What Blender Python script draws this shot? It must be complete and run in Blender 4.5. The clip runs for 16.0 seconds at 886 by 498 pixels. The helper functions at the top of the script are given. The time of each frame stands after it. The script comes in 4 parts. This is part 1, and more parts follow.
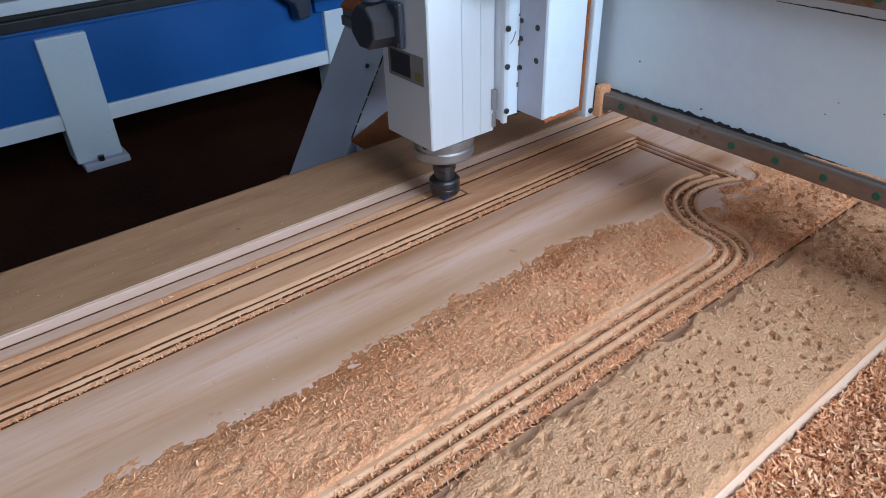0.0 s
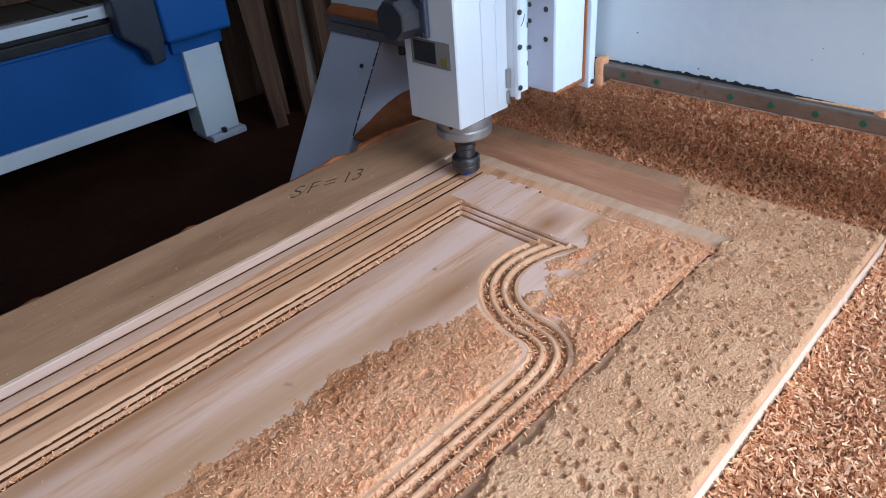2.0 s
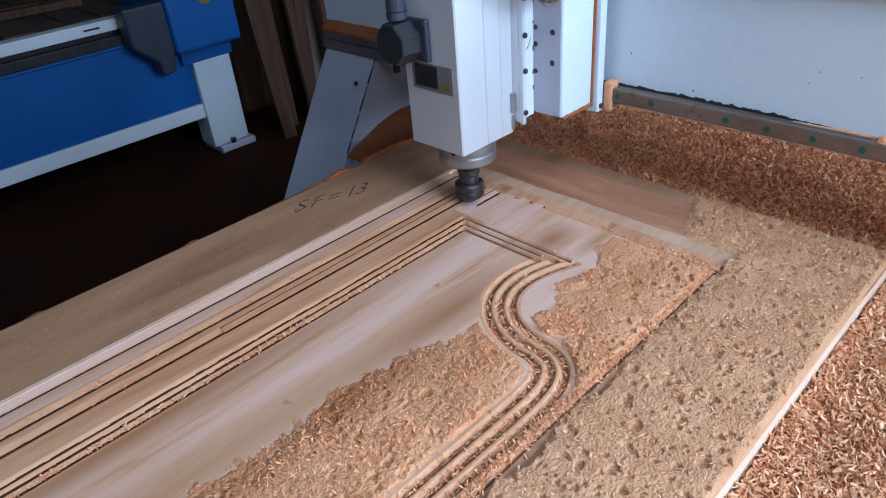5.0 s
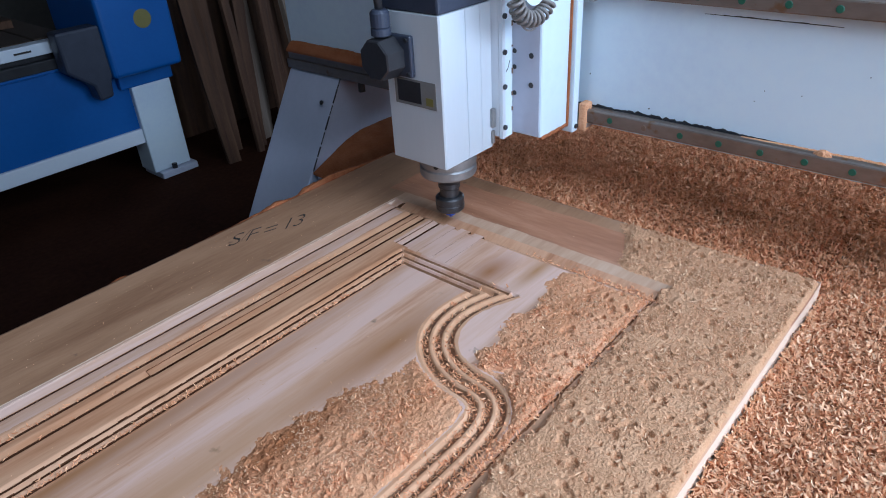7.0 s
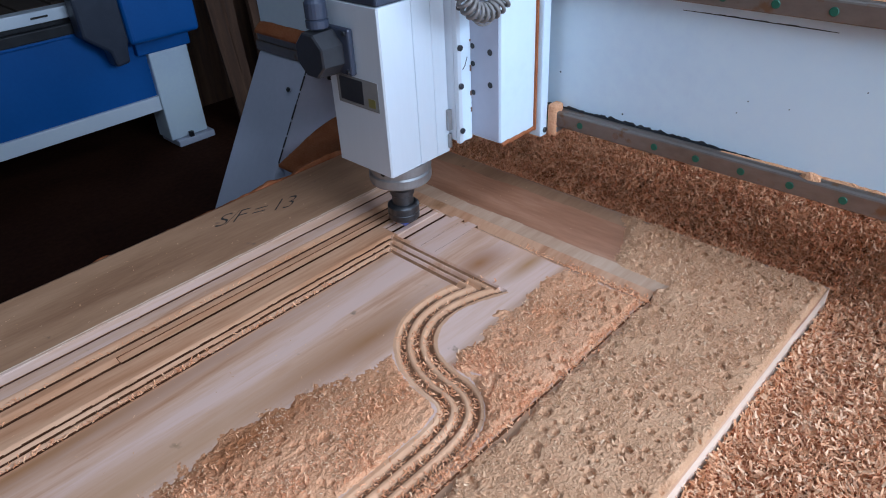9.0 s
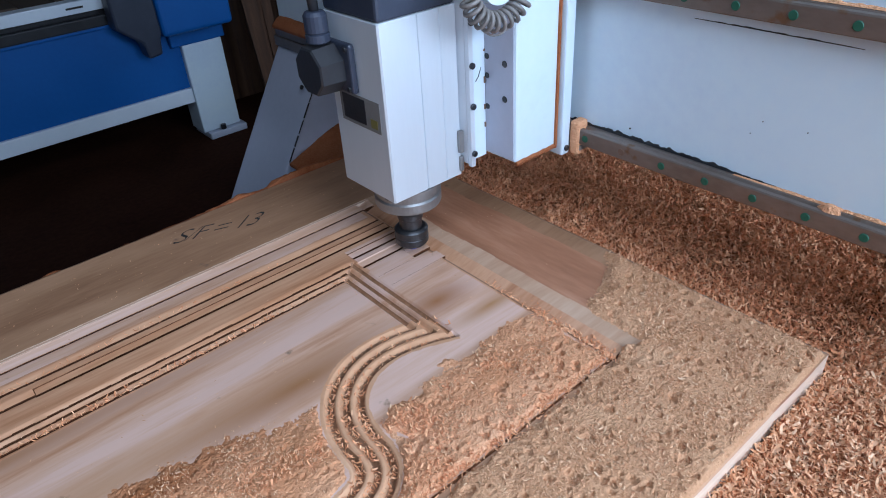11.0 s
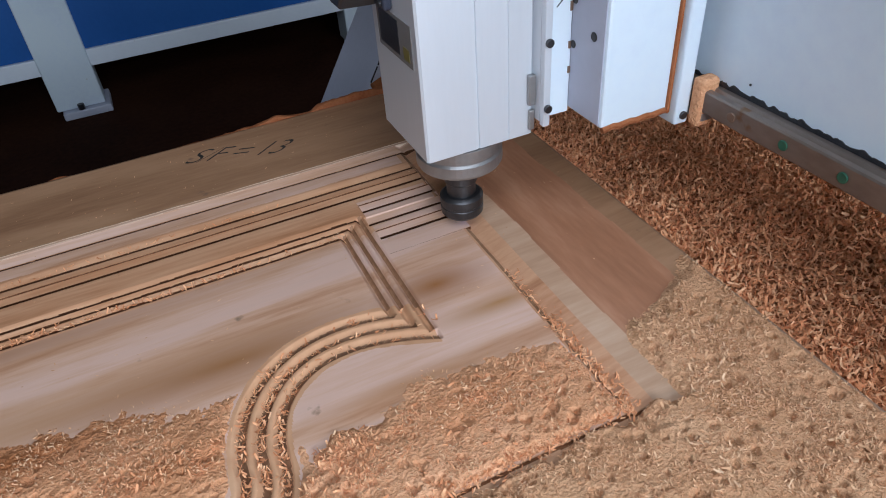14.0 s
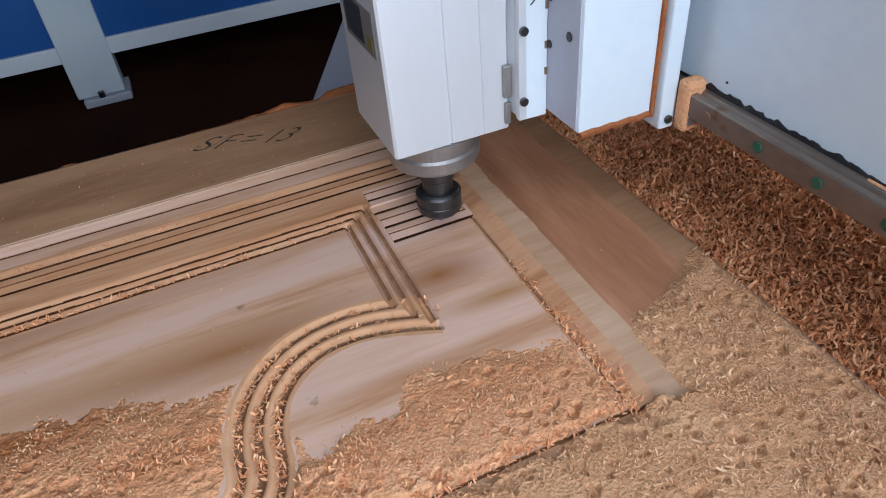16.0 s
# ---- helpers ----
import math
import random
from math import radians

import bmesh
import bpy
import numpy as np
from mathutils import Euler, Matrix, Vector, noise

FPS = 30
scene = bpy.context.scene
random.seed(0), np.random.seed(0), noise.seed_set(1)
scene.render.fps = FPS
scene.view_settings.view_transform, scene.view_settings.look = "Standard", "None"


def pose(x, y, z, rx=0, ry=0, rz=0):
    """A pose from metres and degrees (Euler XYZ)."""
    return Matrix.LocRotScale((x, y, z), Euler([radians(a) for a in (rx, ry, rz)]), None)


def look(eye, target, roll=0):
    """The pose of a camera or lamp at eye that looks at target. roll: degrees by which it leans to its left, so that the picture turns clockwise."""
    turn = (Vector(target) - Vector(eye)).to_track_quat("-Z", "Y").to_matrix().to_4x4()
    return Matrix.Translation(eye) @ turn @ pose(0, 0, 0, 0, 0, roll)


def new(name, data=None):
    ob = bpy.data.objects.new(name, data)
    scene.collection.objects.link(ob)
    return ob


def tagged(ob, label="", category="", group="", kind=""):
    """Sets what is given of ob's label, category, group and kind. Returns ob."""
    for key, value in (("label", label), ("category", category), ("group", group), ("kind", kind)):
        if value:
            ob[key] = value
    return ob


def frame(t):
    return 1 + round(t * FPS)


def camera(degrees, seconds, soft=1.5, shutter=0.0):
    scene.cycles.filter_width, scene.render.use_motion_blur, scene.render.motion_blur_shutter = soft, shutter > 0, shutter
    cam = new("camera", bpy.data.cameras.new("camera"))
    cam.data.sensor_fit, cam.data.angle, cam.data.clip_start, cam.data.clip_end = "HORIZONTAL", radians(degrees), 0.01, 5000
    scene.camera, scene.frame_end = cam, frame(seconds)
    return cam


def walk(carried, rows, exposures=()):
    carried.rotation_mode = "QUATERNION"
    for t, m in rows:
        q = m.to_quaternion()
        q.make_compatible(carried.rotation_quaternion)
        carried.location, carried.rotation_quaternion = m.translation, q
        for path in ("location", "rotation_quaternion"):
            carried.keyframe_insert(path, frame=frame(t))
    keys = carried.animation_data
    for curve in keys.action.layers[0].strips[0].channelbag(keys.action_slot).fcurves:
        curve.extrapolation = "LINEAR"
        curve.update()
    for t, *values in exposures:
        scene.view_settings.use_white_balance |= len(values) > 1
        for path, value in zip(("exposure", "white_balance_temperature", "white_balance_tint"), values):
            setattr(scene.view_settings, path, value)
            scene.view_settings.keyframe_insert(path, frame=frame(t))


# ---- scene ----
cam = camera(66.0, 16.0, soft=1.0)
PATH = [
    (0, (0.11, 0.093, 1.373), (1.121, 1.425, 0.276), -2.0),
    (0.5, (0.196, 0.096, 1.382), (1.278, 1.362, 0.275), -2.8),
    (1, (0.274, 0.102, 1.378), (1.402, 1.336, 0.28), -3.0),
    (1.5, (0.352, 0.116, 1.379), (1.514, 1.334, 0.3), -3.6),
    (2, (0.415, 0.12, 1.381), (1.569, 1.34, 0.295), -5.0),
    (2.5, (0.448, 0.121, 1.387), (1.626, 1.346, 0.332), -4.8),
    (3, (0.446, 0.124, 1.386), (1.605, 1.361, 0.324), -5.0),
    (5.5, (0.428, 0.118, 1.386), (1.574, 1.368, 0.326), -5.2),
    (6, (0.434, 0.117, 1.386), (1.589, 1.371, 0.339), -5.3),
    (6.5, (0.453, 0.117, 1.39), (1.63, 1.354, 0.349), -5.1),
    (7, (0.459, 0.117, 1.394), (1.725, 1.282, 0.375), -3.5),
    (7.5, (0.431, 0.097, 1.397), (1.696, 1.22, 0.331), -3.9),
    (8, (0.449, 0.088, 1.392), (1.685, 1.231, 0.313), -3.2),
    (8.5, (0.506, 0.109, 1.399), (1.699, 1.3, 0.323), -2.8),
    (9, (0.534, 0.11, 1.393), (1.714, 1.303, 0.305), -3.2),
    (9.5, (0.561, 0.114, 1.393), (1.691, 1.332, 0.279), -4.5),
    (10, (0.626, 0.102, 1.381), (1.756, 1.324, 0.273), -3.1),
    (10.2, (0.636, 0.086, 1.389), (1.772, 1.313, 0.291), -3.4),
    (12.3, (0.796, 0.111, 1.375), (1.677, 1.503, 0.242), -3.7),
    (12.5, (0.791, 0.108, 1.369), (1.693, 1.461, 0.204), -3.1),
    (13, (0.838, 0.113, 1.35), (1.648, 1.513, 0.173), -4.4),
    (13.5, (0.919, 0.15, 1.309), (1.653, 1.562, 0.097), -2.7),
    (14, (0.952, 0.158, 1.301), (1.551, 1.61, 0.063), -4.8),
    (14.5, (0.965, 0.16, 1.305), (1.556, 1.629, 0.084), -5.0),
    (15, (0.955, 0.155, 1.299), (1.48, 1.627, 0.051), -5.8),
    (15.5, (0.956, 0.155, 1.297), (1.456, 1.631, 0.043), -6.2),
    (16, (0.971, 0.159, 1.294), (1.506, 1.618, 0.035), -5.8),
]
walk(cam, [(t, look(eye, target, roll)) for t, eye, target, roll in PATH],
     exposures=((0.0, 0.17, 6350, 12), (1.0, 0.09, 6300, 13), (2.5, -0.03, 6250, 14), (5.5, -0.12, 5950, 13), (10.0, -0.22, 5900, 13),
                (12.5, -0.22, 6350, 14), (13.5, -0.40, 6800, 16), (16.0, -0.35, 6950, 16)))


# spindle travel: seconds, along the table, across it, lift
TRAVEL = [
    (0.0, 0.694, 0.848, 0.0), (0.5, 0.822, 0.852, 0.0), (1.0, 0.949, 0.852, 0.0), (1.5, 1.074, 0.852, 0.0),
    (2.0, 1.187, 0.852, 0.0), (2.3, 1.231, 0.853, 0.0), (2.6, 1.231, 0.853, 0.001), (3.0, 1.231, 0.853, 0.0108),
    (3.4, 1.230, 0.845, 0.0105), (3.9, 1.230, 0.823, 0.006), (4.2, 1.228, 0.823, 0.0), (5.2, 1.140, 0.823, 0.0),
    (5.5, 1.136, 0.823, 0.008), (6.0, 1.152, 0.820, 0.0107), (6.5, 1.213, 0.802, 0.0103), (7.0, 1.230, 0.796, 0.0095),
    (7.3, 1.230, 0.795, 0.0), (7.5, 1.225, 0.794, 0.0), (8.0, 1.168, 0.793, 0.0), (8.5, 1.135, 0.793, 0.0),
    (8.8, 1.134, 0.795, 0.006), (9.0, 1.137, 0.795, 0.0096), (9.5, 1.176, 0.782, 0.0108), (10.0, 1.223, 0.765, 0.0103),
    (10.4, 1.229, 0.763, 0.001), (10.7, 1.222, 0.763, 0.0), (11.7, 1.136, 0.763, 0.0), (12.1, 1.134, 0.763, 0.004),
    (12.5, 1.148, 0.761, 0.0055), (13.0, 1.206, 0.739, 0.0096), (13.5, 1.225, 0.737, 0.0014), (14.0, 1.214, 0.730, 0.0),
    (14.5, 1.156, 0.730, 0.0), (15.0, 1.127, 0.731, 0.0), (15.5, 1.130, 0.732, 0.011), (16.0, 1.174, 0.717, 0.0109),
]

# ---- light ----
world = bpy.data.worlds.new("sky")
world.use_nodes = True
scene.world = world
wn, wl = world.node_tree.nodes, world.node_tree.links
sky = wn.new("ShaderNodeTexSky")
sky.sky_type, sky.sun_disc = "NISHITA", False
sky.sun_elevation, sky.sun_rotation = radians(42), radians(200)
wl.new(sky.outputs[0], wn["Background"].inputs[0])
wn["Background"].inputs[1].default_value = 0.10


def area_lamp(name, size_x, size_y, power, colour, m):
    data = bpy.data.lights.new(name, "AREA")
    data.shape, data.size, data.size_y, data.energy, data.color = "RECTANGLE", size_x, size_y, power, colour
    ob = new(name, data)
    ob.matrix_world = m
    return ob


DAY = (0.675, 0.835, 1.0)
area_lamp("window_daylight", 2.2, 0.9, 142, DAY, look((1.36, -1.72, 1.95), (1.36, 0.0, 1.949)))
area_lamp("skylight_daylight", 1.6, 0.8, 25, DAY, look((0.75, -0.35, 2.69), (0.75, -0.3499, 0.0)))
# unseen fill lamp added to lift the beam faces that look towards -x
area_lamp("west_fill", 2.2, 0.8, 10, DAY, look((-3.5, 0.6, 2.1), (0.0, 0.6, 2.099)))

# unseen fill lamp added to brighten the chips under the beam
area_lamp("east_fill", 1.8, 0.8, 30, DAY, look((5.1, 0.7, 1.75), (0.0, 0.7, 1.05)))


# ---- materials ----
def material(name, colours, rough=0.6, metal=0.0, scale=8.0, stretch=(1, 1, 1), fine=60.0, fine_mix=0.25, bump=0.15, bump_scale=None,
             island=0.0, spots=None, spec=0.5, coat=0.0, rough_vary=0.1, detail=6.0, bump_distance=0.002, stains=()):
    """Procedural surface: a slow and a fine noise through a colour ramp, relief from the fine one."""
    m = bpy.data.materials.new(name)
    m.use_nodes = True
    n, l = m.node_tree.nodes, m.node_tree.links
    b = n["Principled BSDF"]
    b.inputs["Metallic"].default_value = metal
    b.inputs["Specular IOR Level"].default_value = spec
    b.inputs["Coat Weight"].default_value = coat
    b.inputs["Coat Roughness"].default_value = 0.25
    co, mp = n.new("ShaderNodeTexCoord"), n.new("ShaderNodeMapping")
    mp.inputs["Scale"].default_value = stretch
    l.new(co.outputs["Object"], mp.inputs["Vector"])
    a, f = n.new("ShaderNodeTexNoise"), n.new("ShaderNodeTexNoise")
    a.inputs["Scale"].default_value, a.inputs["Detail"].default_value, a.inputs["Distortion"].default_value = scale, detail, 0.4
    f.inputs["Scale"].default_value, f.inputs["Detail"].default_value = fine, 5.0
    l.new(mp.outputs[0], a.inputs["Vector"]), l.new(mp.outputs[0], f.inputs["Vector"])
    mix = n.new("ShaderNodeMix")
    mix.data_type = "FLOAT"
    mix.inputs[0].default_value = fine_mix
    l.new(a.outputs["Fac"], mix.inputs[2]), l.new(f.outputs["Fac"], mix.inputs[3])
    value = mix.outputs[0]
    if island:
        g, m2 = n.new("ShaderNodeNewGeometry"), n.new("ShaderNodeMix")
        m2.data_type = "FLOAT"
        m2.inputs[0].default_value = island
        l.new(value, m2.inputs[2]), l.new(g.outputs["Random Per Island"], m2.inputs[3])
        value = m2.outputs[0]
    ramp = n.new("ShaderNodeValToRGB")
    els = ramp.color_ramp.elements
    lo, hi = (0.05, 0.95) if island > 0.4 else (0.3, 0.7)
    while len(els) < len(colours):
        els.new(0.5)
    for i, c in enumerate(colours):
        els[i].position = lo + (hi - lo) * i / max(1, len(colours) - 1)
        els[i].color = (*c, 1)
    l.new(value, ramp.inputs[0])
    colour = ramp.outputs[0]
    if spots:
        c, size, edge = spots
        v, r2, mx = n.new("ShaderNodeTexNoise"), n.new("ShaderNodeValToRGB"), n.new("ShaderNodeMix")
        v.inputs["Scale"].default_value, v.inputs["Detail"].default_value = size, 8.0
        l.new(co.outputs["Object"], v.inputs["Vector"])
        r2.color_ramp.elements[0].position, r2.color_ramp.elements[1].position = edge, edge + 0.06
        l.new(v.outputs["Fac"], r2.inputs[0])
        mx.data_type = "RGBA"
        l.new(r2.outputs[0], mx.inputs[0]), l.new(colour, mx.inputs[6])
        mx.inputs[7].default_value = (*c, 1)
        colour = mx.outputs[2]
    for centre, size, c, strength in stains:
        ms, gr, sub, mx = n.new("ShaderNodeMapping"), n.new("ShaderNodeTexGradient"), n.new("ShaderNodeMath"), n.new("ShaderNodeMix")
        ms.vector_type = "TEXTURE"
        ms.inputs["Location"].default_value, ms.inputs["Scale"].default_value = centre, size
        gr.gradient_type = "SPHERICAL"
        sub.operation = "MULTIPLY"
        l.new(co.outputs["Object"], ms.inputs["Vector"]), l.new(ms.outputs[0], gr.inputs["Vector"])
        ov = n.new("ShaderNodeMath")
        ov.operation, ov.use_clamp = "MULTIPLY", True
        ov.inputs[1].default_value = 2.0 * strength
        l.new(a.outputs["Fac"], ov.inputs[0])
        l.new(gr.outputs["Fac"], sub.inputs[0]), l.new(ov.outputs[0], sub.inputs[1])
        mx.data_type = "RGBA"
        l.new(sub.outputs[0], mx.inputs[0]), l.new(colour, mx.inputs[6])
        mx.inputs[7].default_value = (*c, 1)
        colour = mx.outputs[2]
    l.new(colour, b.inputs["Base Color"])
    mr = n.new("ShaderNodeMapRange")
    mr.inputs[3].default_value, mr.inputs[4].default_value = max(0.02, rough - rough_vary), min(1, rough + rough_vary)
    l.new(a.outputs["Fac"], mr.inputs[0])
    l.new(mr.outputs[0], b.inputs["Roughness"])
    if bump:
        bp = n.new("ShaderNodeBump")
        bp.inputs["Strength"].default_value, bp.inputs["Distance"].default_value = bump, bump_distance
        l.new(f.outputs["Fac"], bp.inputs["Height"])
        l.new(bp.outputs[0], b.inputs["Normal"])
    return m


M_WOOD = material("carved_wood", [(0.397, 0.167, 0.075), (0.531, 0.248, 0.126), (0.644, 0.347, 0.2), (0.558, 0.273, 0.147)], rough=0.5, scale=5.0,
                  stretch=(0.55, 6.0, 4.0), fine=38.0, fine_mix=0.3, bump=0.12, spots=((0.27, 0.12, 0.045), 7.0, 0.66), spec=0.5, coat=0.15)
# burnt brown of the cuts, with the shade of the grooves put into the colour
M_SCORCH_SHADE = material("scorched_shaded_cut_wood", [(0.060, 0.021, 0.009), (0.12, 0.046, 0.020), (0.20, 0.090, 0.045)], spec=0.12, rough=0.85, scale=30.0, stretch=(0.5, 2, 2), fine=160.0,
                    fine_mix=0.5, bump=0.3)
# toasted brown that also carries painted shade for the rounded grooves
M_TOAST_SHADE = material("toasted_shaded_cut_wood", [(0.17, 0.075, 0.035), (0.28, 0.135, 0.068), (0.42, 0.225, 0.125)], rough=0.75, scale=24.0, fine=160.0, fine_mix=0.5, bump=0.3)
M_CUT = material("fresh_cut_wood", [(0.511, 0.255, 0.132), (0.636, 0.343, 0.192), (0.732, 0.437, 0.268)], rough=0.7, scale=9.0, fine=70.0, bump=0.12, spec=0.25)
M_PALE = material("pale_planed_wood", [(0.45, 0.258, 0.156), (0.54, 0.330, 0.212), (0.62, 0.412, 0.286)], rough=0.7, spec=0.25, scale=8.0, stretch=(0.6, 5, 4), fine=60.0, bump=0.1)
M_STILE = material("tan_stile_wood", [(0.263, 0.127, 0.066), (0.378, 0.199, 0.107), (0.462, 0.256, 0.145)], rough=0.55, scale=4.0, stretch=(0.7, 5.0, 4.0), fine=40.0,
                   fine_mix=0.3, bump=0.15, spots=((0.22, 0.12, 0.075), 34.0, 0.70))
M_FIELD = material("pale_field_wood", [(0.475, 0.222, 0.115), (0.640, 0.372, 0.248), (0.715, 0.462, 0.362), (0.690, 0.452, 0.362)], rough=0.42, scale=4.5, stretch=(0.5, 6.0, 4.0),
                   fine=40.0, fine_mix=0.25, bump=0.1, spots=((0.30, 0.19, 0.125), 30.0, 0.69), coat=0.2,
                   stains=(((0.45, 0.665, 0.835), (0.75, 0.042, 0.3), (0.47, 0.25, 0.125), 1.0), ((1.145, 0.655, 0.835), (0.075, 0.035, 0.2), (0.34, 0.13, 0.04), 1.2), ((0.55, 0.770, 0.835), (0.60, 0.032, 0.2), (0.38, 0.17, 0.07), 1.0),
                           ((0.93, 0.650, 0.835), (0.22, 0.040, 0.2), (0.36, 0.16, 0.065), 1.1), ((1.19, 0.60, 0.835), (0.09, 0.020, 0.2), (0.44, 0.21, 0.08), 0.8),
                           ((1.10, 0.545, 0.835), (0.16, 0.018, 0.2), (0.42, 0.19, 0.075), 0.8)))
M_END = material("brown_end_wood", [(0.311, 0.126, 0.063), (0.436, 0.193, 0.103), (0.56, 0.28, 0.166)], rough=0.6, scale=5.0, stretch=(5.0, 0.8, 4.0), fine=40.0, bump=0.12)
# raw wood of the board's sides, also the painted highlight on the bead
M_RAW_GLINT = material("raw_wood_and_glint", [(0.80, 0.55, 0.39), (0.89, 0.71, 0.55)], rough=0.75, scale=9.0, stretch=(1, 3, 20), fine=90.0, bump=0.3)
M_DUST = material("sawdust", [(0.58, 0.255, 0.122), (0.75, 0.365, 0.192), (0.86, 0.475, 0.280)], rough=0.95, scale=14.0, fine=380.0, fine_mix=0.5, bump=0.85,
                  spec=0.1, bump_distance=0.004,
                  stains=(((0.74, 0.625, 0.838), (0.26, 0.050, 0.3), (0.38, 0.135, 0.052), 1.3), ((0.36, 0.620, 0.838), (0.34, 0.055, 0.3), (0.42, 0.155, 0.062), 1.1),
                          ((1.12, 0.500, 0.838), (0.10, 0.040, 0.3), (0.54, 0.21, 0.090), 0.6), ((0.86, 0.56, 0.838), (0.07, 0.05, 0.3), (0.50, 0.20, 0.085), 0.8)))
M_PALE_DUST = material("pale_sawdust", [(0.52, 0.258, 0.130), (0.65, 0.348, 0.190), (0.75, 0.440, 0.258)], rough=0.95, scale=16.0, fine=360.0, fine_mix=0.5, bump=0.85,
                       spec=0.1, bump_distance=0.004)
M_RED_DUST = material("packed_sawdust", [(0.237, 0.067, 0.024), (0.331, 0.112, 0.047), (0.411, 0.160, 0.078)], rough=0.95, scale=18.0, fine=300.0, fine_mix=0.4, bump=0.8,
                      spec=0.1)
M_CHIP = material("wood_chip", [(0.52, 0.195, 0.086), (0.77, 0.330, 0.156), (0.89, 0.455, 0.240), (0.91, 0.560, 0.330)], rough=0.8, scale=20.0, fine=200.0,
                  fine_mix=0.3, bump=0.2, island=0.75, spec=0.25)
M_BED_CHIP = material("bed_wood_chip", [(0.50, 0.205, 0.094), (0.73, 0.350, 0.175), (0.87, 0.490, 0.280), (0.91, 0.620, 0.400)], rough=0.8, scale=20.0, fine=200.0,
                      fine_mix=0.3, bump=0.2, island=0.75, spec=0.25)
M_CHIP_PALE = material("pale_wood_chip", [(0.44, 0.215, 0.105), (0.64, 0.345, 0.185), (0.80, 0.475, 0.275), (0.87, 0.600, 0.385)], rough=0.8, scale=20.0, fine=200.0,
                       fine_mix=0.3, bump=0.2, island=0.75, spec=0.25)
M_CHIP_BASE = material("chip_bed", [(0.30, 0.10, 0.042), (0.48, 0.185, 0.085), (0.62, 0.27, 0.13)], rough=0.95, scale=60.0, fine=320.0, fine_mix=0.6, bump=1.0,
                       spec=0.1, bump_distance=0.006)
M_WHITE = material("white_machine_paint", [(0.588, 0.681, 0.796), (0.654, 0.756, 0.835), (0.693, 0.788, 0.835)], rough=0.42, scale=3.0, fine=70.0, bump=0.03,
                   spots=((0.34, 0.27, 0.21), 30.0, 0.76))
M_COOL_WHITE = material("cool_white_paint", [(0.70, 0.77, 0.86), (0.78, 0.84, 0.90)], rough=0.42, scale=3.0, fine=70.0, bump=0.03, spots=((0.25, 0.22, 0.2), 24.0, 0.72))
# grey paint, also used for white steel with its shade in the colour
M_GREY = material("grey_and_shaded_white_paint", [(0.428, 0.456, 0.551), (0.530, 0.553, 0.657)], rough=0.45, scale=4.0, fine=80.0, bump=0.04)
M_ALU = material("brushed_aluminium", [(0.64, 0.68, 0.725), (0.69, 0.73, 0.775)], rough=0.42, metal=0.3, scale=5.0, stretch=(3, 3, 0.3), fine=90.0, bump=0.04)
M_STEEL = material("machined_steel", [(0.30, 0.295, 0.295), (0.42, 0.415, 0.41)], rough=0.46, metal=0.8, scale=14.0, fine=160.0, bump=0.05)
M_DARK_STEEL = material("blackened_steel", [(0.045, 0.045, 0.05), (0.10, 0.10, 0.105)], rough=0.34, metal=0.8, scale=30.0, fine=200.0, bump=0.05)
M_RAIL = material("worn_rail_steel", [(0.144, 0.107, 0.086), (0.216, 0.169, 0.142), (0.274, 0.228, 0.203)], rough=0.4, metal=0.6, scale=9.0, stretch=(1, 0.4, 1), fine=150.0,
                  bump=0.08, spots=((0.20, 0.11, 0.06), 26.0, 0.60))
M_GREEN = material("green_plastic", [(0.008, 0.077, 0.044), (0.013, 0.109, 0.064)], rough=0.5, scale=60.0, fine=200.0, bump=0.05)
M_BROWN = material("brown_plastic", [(0.16, 0.09, 0.06), (0.22, 0.14, 0.10)], rough=0.6, scale=60.0, fine=200.0, bump=0.05)
M_GREASE = material("black_grease", [(0.008, 0.008, 0.01), (0.03, 0.03, 0.035)], rough=0.4, scale=60.0, fine=200.0, bump=0.6)
# navy plastic, which doubles as blue paint darkened for shade on the bracket
M_NAVY = material("navy_plastic_and_shaded_blue", [(0.028, 0.034, 0.055), (0.042, 0.05, 0.075)], rough=0.45, scale=20.0, fine=220.0, bump=0.1)
M_BLACK = material("black_plastic", [(0.014, 0.014, 0.017), (0.03, 0.03, 0.034)], rough=0.42, scale=20.0, fine=200.0, bump=0.08)
M_LABEL = material("grey_label", [(0.17, 0.165, 0.165), (0.22, 0.215, 0.21)], rough=0.5, scale=20.0, fine=150.0, bump=0.0)
M_YELLOW = material("yellow_print", [(0.175, 0.150, 0.036), (0.210, 0.180, 0.054)], rough=0.5, scale=20.0, fine=150.0, bump=0.0)
M_BLUE_BIT = material("blue_coated_bit", [(0.03, 0.08, 0.45), (0.05, 0.13, 0.62)], rough=0.25, metal=0.5, scale=60.0, fine=200.0, bump=0.0)
M_BLUE = material("blue_machine_paint", [(0.003, 0.086, 0.32), (0.006, 0.116, 0.41)], rough=0.42, scale=2.5, fine=60.0, bump=0.04,
                  spots=((0.03, 0.05, 0.09), 18.0, 0.74))
M_COIL = material("grey_hose", [(0.13, 0.115, 0.105), (0.24, 0.215, 0.20)], rough=0.45, scale=40.0, fine=200.0, bump=0.05)
M_FLOOR = material("near_black_concrete", [(0.020, 0.006, 0.003), (0.036, 0.012, 0.006), (0.055, 0.020, 0.010)], spec=0.08, rough=0.9, scale=2.5, fine=45.0, fine_mix=0.4, bump=0.4)
M_WALL = material("old_plaster", [(0.07, 0.062, 0.055), (0.12, 0.11, 0.095)], rough=0.9, scale=1.5, fine=30.0, bump=0.2)
